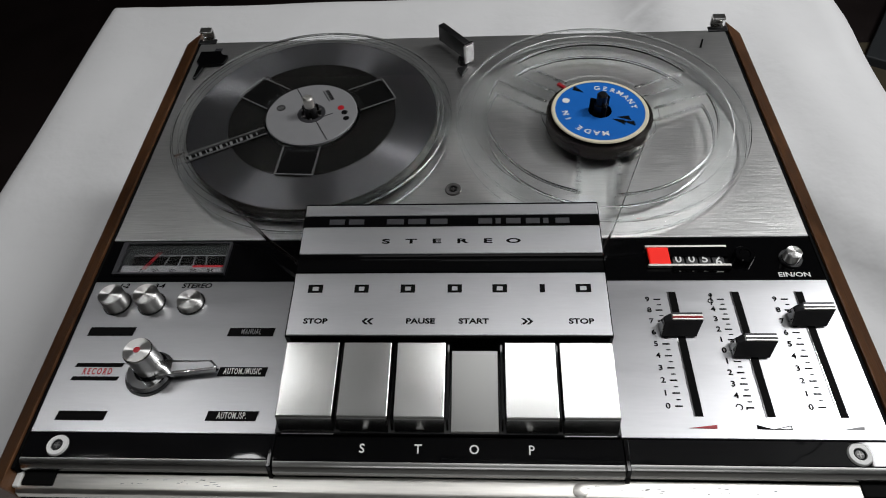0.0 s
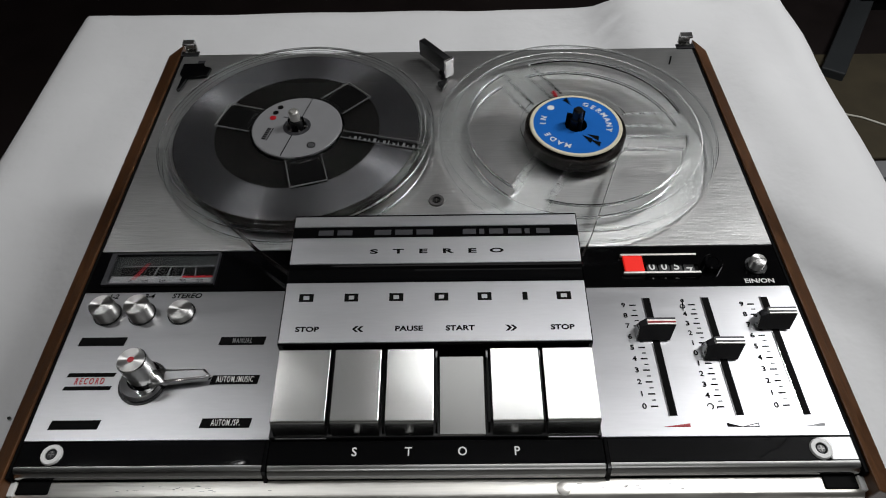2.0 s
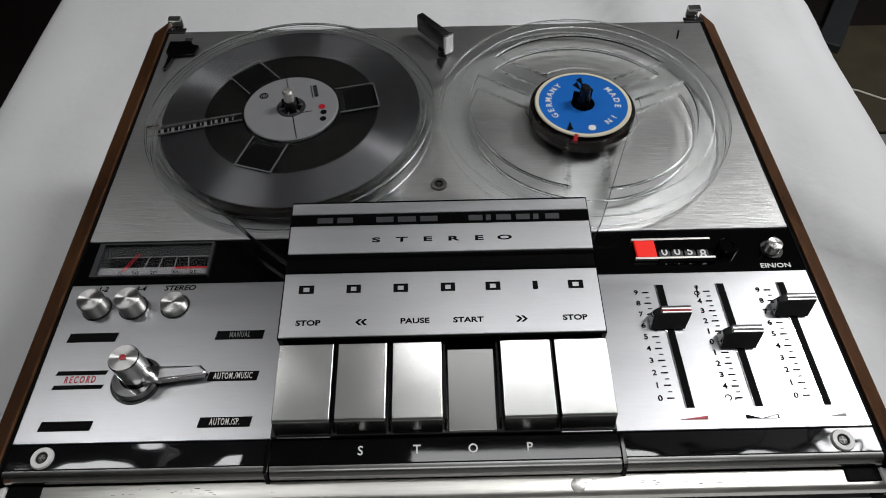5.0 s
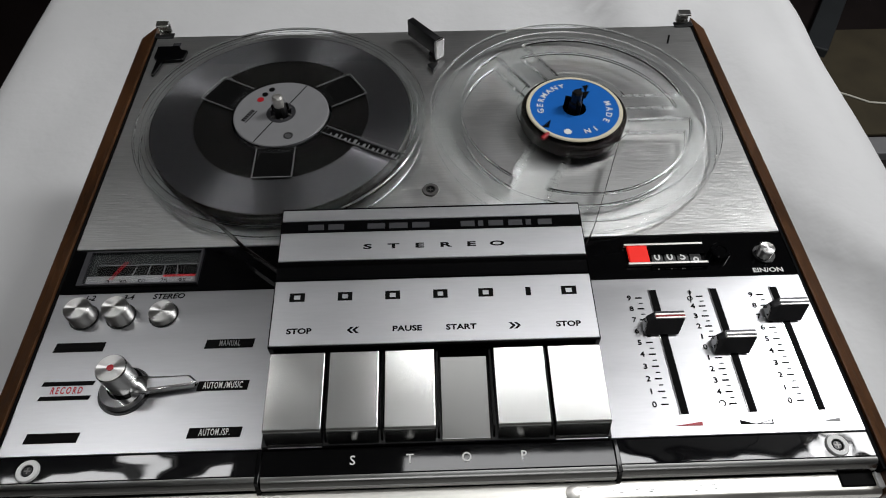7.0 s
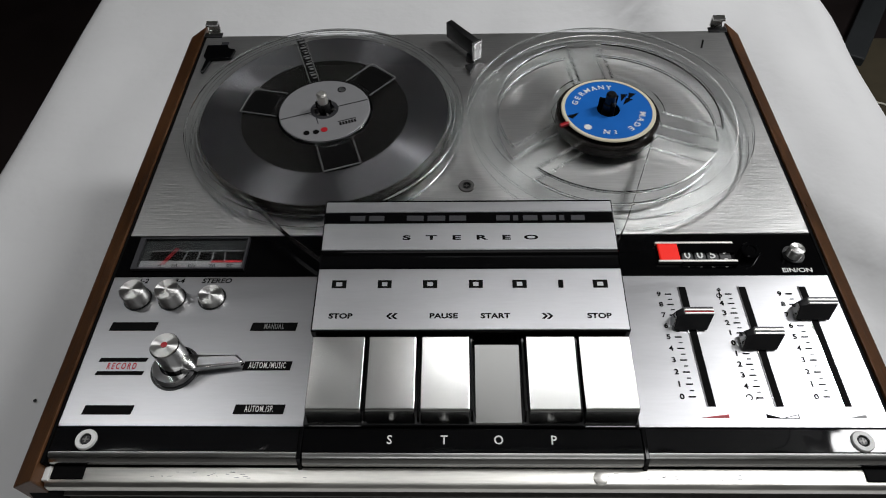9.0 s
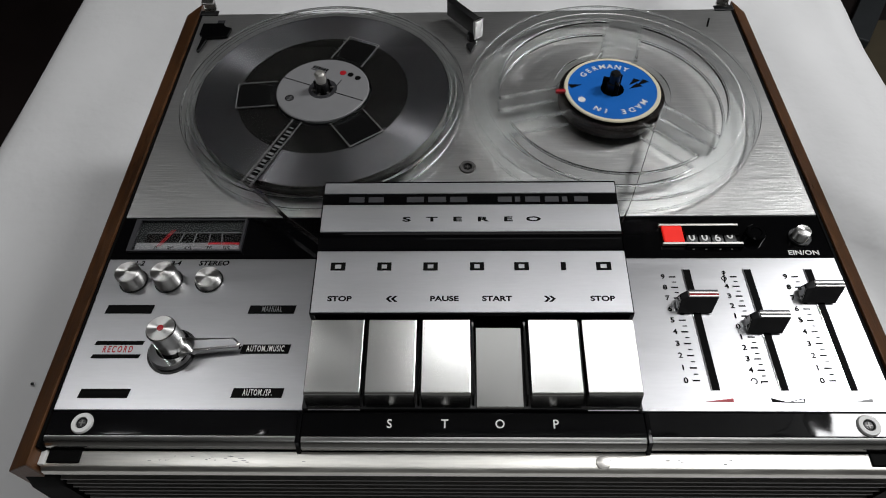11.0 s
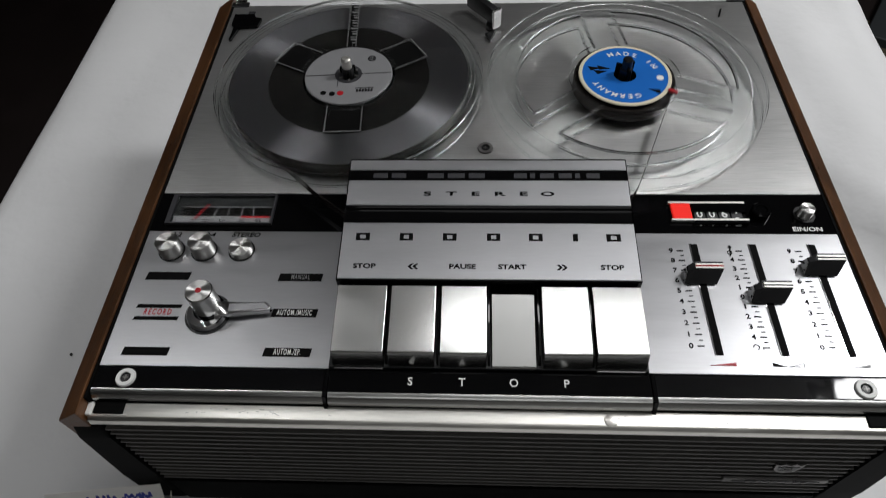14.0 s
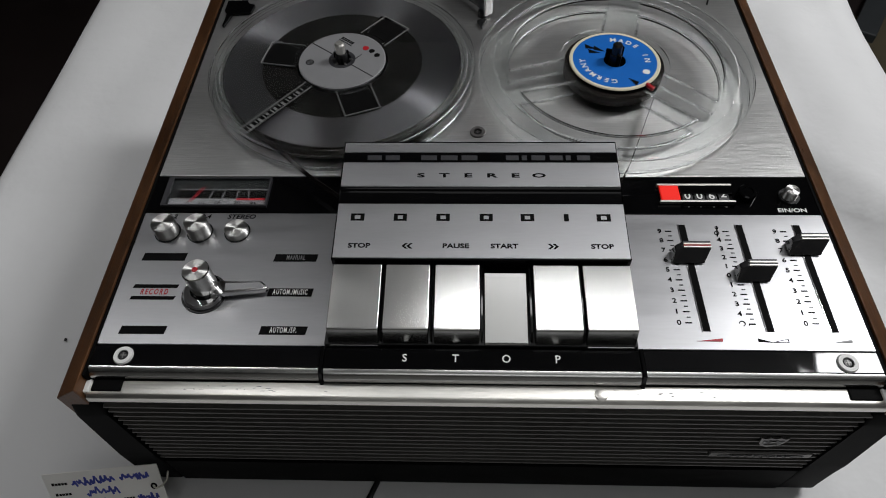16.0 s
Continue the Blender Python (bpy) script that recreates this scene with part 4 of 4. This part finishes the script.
for k in range(15):
    merge(bm, moved(box(0.040 + k * 0.0036, 0.0409 + k * 0.0036 + 0.001 * (k % 2), -0.0026, 0.0002 + 0.0008 * (k % 3), ZT - 0.0015, ZT - 0.0013), pose(0, 0, 0, 0, 0, SLOT)))
parts("slot_mark", bm, GLINT_MARK, supply)
for r in (0.0905, 0.0935):
    clear("flange_ring", lathe([(r, ZT - 0.0002), (r + 0.0003, ZT + 0.0004), (r + 0.0006, ZT - 0.0002)], n=120), supply)
lab = part("reel_label", lathe([(0.0072, ZT + 0.0001), (0.0072, ZT + 0.0007), (0.0318, ZT + 0.0007), (0.0325, ZT + 0.0003), (0.0325, ZT - 0.0020), (0.0072, ZT - 0.0020)], n=80, closed=True), GREY_LABEL, supply, "grey printed hub label")
bm = box(-0.0317, -0.0078, -0.0003, 0.0003, ZT + 0.0006, ZT + 0.0009)
box(0.0078, 0.0317, -0.0003, 0.0003, ZT + 0.0006, ZT + 0.0009, bm=bm)
part("label_line", moved(bm, pose(0, 0, 0, 0, 0, -77)), INK, lab)


def dot(r, a, size, material):
    x, y = r * math.cos(radians(a)), r * math.sin(radians(a))
    part("label_dot", lathe([(size, ZT + 0.0006), (size, ZT + 0.0009), (0.0, ZT + 0.0009)], x, y, 20), material, lab)


dot(0.0212, 0, 0.0024, RED)
dot(0.0236, -14, 0.0022, INK)
dot(0.0262, -28, 0.0022, INK)
bm = bmesh.new()
for k in range(6):
    merge(bm, moved(box(-0.0060 + k * 0.0021, -0.0045 + k * 0.0021, -0.0014, 0.0014, ZT + 0.0006, ZT + 0.0009), pose(0.0225 * math.cos(radians(47)), 0.0225 * math.sin(radians(47)), 0, 0, 0, -77)))
merge(bm, moved(box(-0.0066, 0.0066, -0.0030, -0.0024, ZT + 0.0006, ZT + 0.0009), pose(0.0225 * math.cos(radians(47)), 0.0225 * math.sin(radians(47)), 0, 0, 0, -77)))
part("label_bar", bm, INK, lab)
part("label_shield", moved(lathe([(0.0023, ZT + 0.0006), (0.0031, ZT + 0.0006), (0.0031, ZT + 0.0009), (0.0023, ZT + 0.0009)], n=20, closed=True), pose(0.0240 * math.cos(radians(149)), 0.0240 * math.sin(radians(149)), 0)), INK, lab)
bm = bmesh.new()
for k in range(3):
    merge(bm, moved(box(-0.0020, 0.0020, -0.0013 + 0.0011 * k, -0.0008 + 0.0011 * k, ZT + 0.0006, ZT + 0.0009), pose(0.0240 * math.cos(radians(149)), 0.0240 * math.sin(radians(149)), 0, 0, 0, -77)))
parts("shield_bar", bm, INK, lab)
bm = box(-0.0100, -0.0012, -0.0003, 0.0003, ZT + 0.0006, ZT + 0.0009)
part("label_line", moved(bm, pose(0.0165 * math.cos(radians(-14)), 0.0165 * math.sin(radians(-14)), 0, 0, 0, 12)), GREY_INK, lab)
part("hub_hole", lathe([(0.0071, ZB), (0.0100, ZB), (0.0100, ZT + 0.0010), (0.0071, ZT + 0.0010)], n=40, closed=True), GREY_INK, supply, "", True)

for k in range(6):
    part("hub_spline", moved(box(0.0052, 0.0082, -0.0007, 0.0007, ZT + 0.0002, ZT + 0.0014, 0.0002), pose(0, 0, 0, 0, 0, 60 * k + 20)), DULL_METAL, supply)

# ---- take-up reel ----
takeup = thing("take_up_reel", RX, RY, 0.0, "empty clear plastic reel with a blue hub label, turning", "tape reel", "tape reels")
ORIGIN[takeup] = Vector((0, 0, 0))
SPOKE = 0.0125
RADII = (0.0330, 0.0400, 0.0460, 0.0530, 0.0610, 0.0690, 0.0780, R - 0.0016)


def spoke_half(i):
    """Half of a spoke's angle in the ring of cells past radius i."""
    return math.degrees(math.asin(SPOKE / ((RADII[i] + RADII[i + 1]) / 2)))


for nm, z in (("lower", ZB), ("upper", ZT)):
    fl = polar_plate(RADII, z - 0.0014, z, lambda i, a: i in (0, len(RADII) - 2) or any(between(a, w, spoke_half(i)) for w in (-11, 109, 229)), 180)
    clear(nm + "_flange", fl, takeup, "clear spoked flange")
    clear(nm + "_rim", rim(z), takeup)
    for a in (-11, 109, 229):
        for off in (-SPOKE, SPOKE):
            clear("spoke_edge", moved(box(0.0350, 0.0775, off - 0.0006, off + 0.0006, z - 0.0010, z + 0.0008, 0.0003), pose(0, 0, 0, 0, 0, a)), takeup)
        clear("window_edge", sector(0.0776, 0.0788, a + 9.2, a + 110.8, z - 0.0010, z + 0.0008, 40), takeup)
clear("flange_ring", lathe([(0.0880, ZT - 0.0002), (0.0884, ZT + 0.0006), (0.0888, ZT - 0.0002)], n=120), takeup)
part("hub", lathe([(0.0080, ZB - 0.001), (0.0338, ZB - 0.001), (0.0338, ZT + 0.0004), (0.0080, ZT + 0.0004)], n=80, closed=True), BLACK, takeup, "gloss black hub", True)
part("tape_roll", lathe([(0.0339, ZB + 0.0004), (0.0362, ZB + 0.0004), (0.0362, ZT - 0.0022), (0.0339, ZT - 0.0022)], n=80, closed=True), TAPE_RIBBON, takeup, "thin roll of dark tape", True)
blue = part("reel_label", lathe([(0.0080, ZT + 0.0003), (0.0080, ZT + 0.0010), (0.0305, ZT + 0.0010), (0.0305, ZT + 0.0003)], n=80, closed=True), BLUE, takeup, "blue hub label with white print")
part("label_rim", lathe([(0.0305, ZT + 0.0003), (0.0305, ZT + 0.0012), (0.0326, ZT + 0.0012), (0.0332, ZT + 0.0006), (0.0332, ZT + 0.0003)], n=80, closed=True), CREAM, blue, "cream label rim", True)
part("lettering", arc_lettering("MADE IN", 0.0235, 75, 14.5, 0.0042, ZT + 0.0011, 0.02), WHITE, blue)
part("lettering", arc_lettering("GERMANY", 0.0235, 254, 13.5, 0.0042, ZT + 0.0011, 0.02), WHITE, blue)
part("label_dot", lathe([(0.0026, ZT + 0.0009), (0.0026, ZT + 0.0012), (0.0, ZT + 0.0012)], 0.0248, 0.0, 20), WHITE, blue)
bm = bmesh.new()
for a, r in ((162, 0.0165), (178, 0.0175), (-34, 0.026), (170, 0.0225)):
    merge(bm, moved(plate([(-0.0048, -0.0016), (0.0050, -0.0006), (0.0018, 0.0032)], ZT + 0.0009, ZT + 0.0012), pose(r * math.cos(radians(a)), r * math.sin(radians(a)), 0, 0, 0, a)))
parts("label_mark", bm, INK, blue, 0.0002)
part("tape_clip", moved(box(0.0325, 0.0395, -0.0012, 0.0012, ZT, ZT + 0.0022, 0.0004), pose(0, 0, 0, 0, 0, -22)), RED, takeup, "small red tape end")

# ---- tape between the reels and the head cover ----
single("tape_strand", ribbon([(-0.150, 0.163), (-0.130, 0.145), (-0.110, 0.125), (-0.0872, 0.1065)], 0.0075, 0.0140), TAPE_RIBBON, (-0.118, 0.134, 0.0075), "taut brown tape running off the full reel into the head cover", "magnetic tape")
single("tape_strand", ribbon([(0.1360, 0.2250), (0.1240, 0.1955), (0.1090, 0.1580), (0.0982, 0.1320), (0.0884, 0.1140)], 0.0075, 0.0140), TAPE_RIBBON, (0.112, 0.170, 0.0075), "taut brown tape running from the head cover to the empty reel", "magnetic tape")

# ---- on the table ----
tag = thing("paper_tag", -0.252, -0.055, TABLE, "handwritten paper tag on a string, leaning on the recorder", "tag")
along, lean = Vector((0.993, 0.115, 0.0)), radians(62)
down = Vector((0.115 * math.cos(lean), -0.993 * math.cos(lean), -math.sin(lean)))
centre = Vector((-0.2172, -0.0250, TABLE + 0.0510)) - along * 0.0387 + down * 0.0275
face = along.cross(-down)
turn = Matrix.Translation(centre) @ Matrix((along, -down, face)).transposed().to_4x4() @ Matrix.Diagonal((0.84, 1.06, 1, 1))
part("card", moved(box(-0.046, 0.046, -0.026, 0.026, 0.0004, 0.0012, 0.0002), turn), PAPER, tag)
bm = bmesh.new()
for y, x0 in ((0.0170, -0.041), (0.0080, -0.041), (-0.0010, -0.041)):
    for k in range(5):
        box(x0 + k * 0.0026, x0 + 0.0020 + k * 0.0026, y - 0.0010, y + 0.0008 + 0.0005 * (k == 0), 0.0012, 0.0014, bm=bm)
for k in range(4):
    box(0.011 + k * 0.0024, 0.0128 + k * 0.0024, -0.0015, 0.0002, 0.0012, 0.0014, bm=bm)
parts("printed_bar", moved(bm, turn), INK, tag, 0.002)
bm = bmesh.new()
rng = random.Random(4)
for y, x0, n, st in ((0.0175, -0.025, 8, 0.0042), (0.0185, 0.014, 5, 0.0046), (0.0082, -0.016, 5, 0.0052), (-0.0015, -0.020, 6, 0.0044), (-0.0012, 0.023, 4, 0.0042), (-0.0105, 0.004, 8, 0.0042)):
    for k in range(n):
        px, py = x0 + k * st, y + rng.uniform(-0.002, 0.002)
        for q in range(3):
            qx, qy = x0 + k * st + st * (q + 1) / 3 + rng.uniform(-0.0006, 0.0006), y + rng.uniform(0.0010, 0.0040) * (1 if q % 2 else -1)
            d = Vector((qx - px, qy - py)).normalized() * 0.00075
            merge(bm, plate([(px + d.y, py - d.x), (qx + d.y, qy - d.x), (qx - d.y, qy + d.x), (px - d.y, py + d.x)], 0.0012, 0.0014))
            px, py = qx, qy
part("handwritten_bar", moved(bm, turn), BLUE_INK, tag)
part("eyelet", moved(lathe([(0.0012, 0.0010), (0.0026, 0.0010), (0.0026, 0.0016), (0.0012, 0.0016)], n=20, closed=True), turn @ pose(0.0385, 0.008, 0)), INK, tag)
part("string_loop", moved(tube([(0.0385, 0.008, 0.002), (0.042, 0.009, 0.005), (0.047, 0.010, 0.004), (0.051, 0.013, 0.002), (0.053, 0.019, 0.001)], 0.0007), turn), STRING, tag)
single("cable", tube([(-0.070, 0.004, TABLE + 0.0022), (-0.072, -0.022, TABLE + 0.0022), (-0.078, -0.036, TABLE + 0.0022), (-0.090, -0.060, TABLE + 0.0022), (-0.10, -0.10, TABLE + 0.0022), (-0.12, -0.20, TABLE + 0.0022), (-0.12, -0.40, TABLE + 0.0022)], 0.0022), BLACK_SATIN, (-0.09, -0.1, TABLE), "thin black cable lying on the cloth", "cable", True)

single("crumb", lathe([(0.0, 0.0012 + TABLE), (0.0012, 0.0008 + TABLE), (0.0014, TABLE), (0.0, TABLE)], -0.3505, 0.0945, 8), BLACK_SATIN, (-0.3505, 0.0945, TABLE), "tiny dark crumb lying on the white cloth", "crumb")

# ---- beyond the table ----
stand = thing("floor_stand", 1.50, 1.95, FLOOR_Z, "dark grey metal stand with a splayed leg on the floor", "stand")
part("leg", moved(box(-0.40, 0.45, -0.036, 0.036, FLOOR_Z, FLOOR_Z + 0.04, 0.004), pose(1.44, 1.93, 0, 0, 0, 58)), GREY_PAINT, stand)
part("base", box(1.47, 2.30, 1.985, 2.40, FLOOR_Z + 0.042, FLOOR_Z + 0.14, 0.006), GREY_PAINT, stand)
# a black block stands in for the shade under the base
part("base_gap_shade", box(1.48, 2.29, 1.995, 2.39, FLOOR_Z, FLOOR_Z + 0.041), BLACK_MATT, stand)
single("floor_mat", box(1.20, 2.1, 1.225, 1.72, FLOOR_Z, FLOOR_Z + 0.012, 0.004), TAN_CLOTH, (1.6, 1.45, FLOOR_Z), "worn olive and tan cloth mat on the dark floor", "mat")
single("floor_batten", box(1.16, 2.0, 1.13, 1.195, FLOOR_Z, FLOOR_Z + 0.03, 0.004), GREY_LABEL, (1.58, 1.16, FLOOR_Z), "grey painted batten lying on the floor", "batten")
single("thin_cord", tube([(1.15, 1.43, FLOOR_Z + 0.015), (1.25, 1.395, FLOOR_Z + 0.015), (1.31, 1.355, FLOOR_Z + 0.015), (1.45, 1.335, FLOOR_Z + 0.015), (1.8, 1.36, FLOOR_Z + 0.015)], 0.003), STRING, (1.5, 1.37, FLOOR_Z), "thin pale cord lying across the mat", "cord", True)


# ---- what turns ----
def motions():
    walk(supply, [(t, pose(LX * K, LY * K, 0, 0, 0, 15.3 + 68.95 * t)) for t in [k * 0.8 for k in range(21)]])
    walk(takeup, [(t, pose(RX * K, RY * K, 0, 0, 0, 154.0 + 168.35 * t)) for t in [k * 0.4 for k in range(41)]])
    for (drum, at, shown), start in zip(DRUMS, (0, 0, 5, 5.75)):
        if drum is DRUMS[3][0]:
            rows = [(k * 2.0, start + 0.40 * k * 2.0) for k in range(9)]
        elif drum is DRUMS[2][0]:
            rows = [(0.0, 5.0), (9.8, 5.0), (11.2, 6.0), (16.0, 6.0)]
        else:
            rows = [(0.0, shown), (16.0, shown)]
        walk(drum, [(t, Matrix.Translation(at) @ pose(0, 0, 0, -36 * n, 0, 0)) for t, n in rows])


motions()
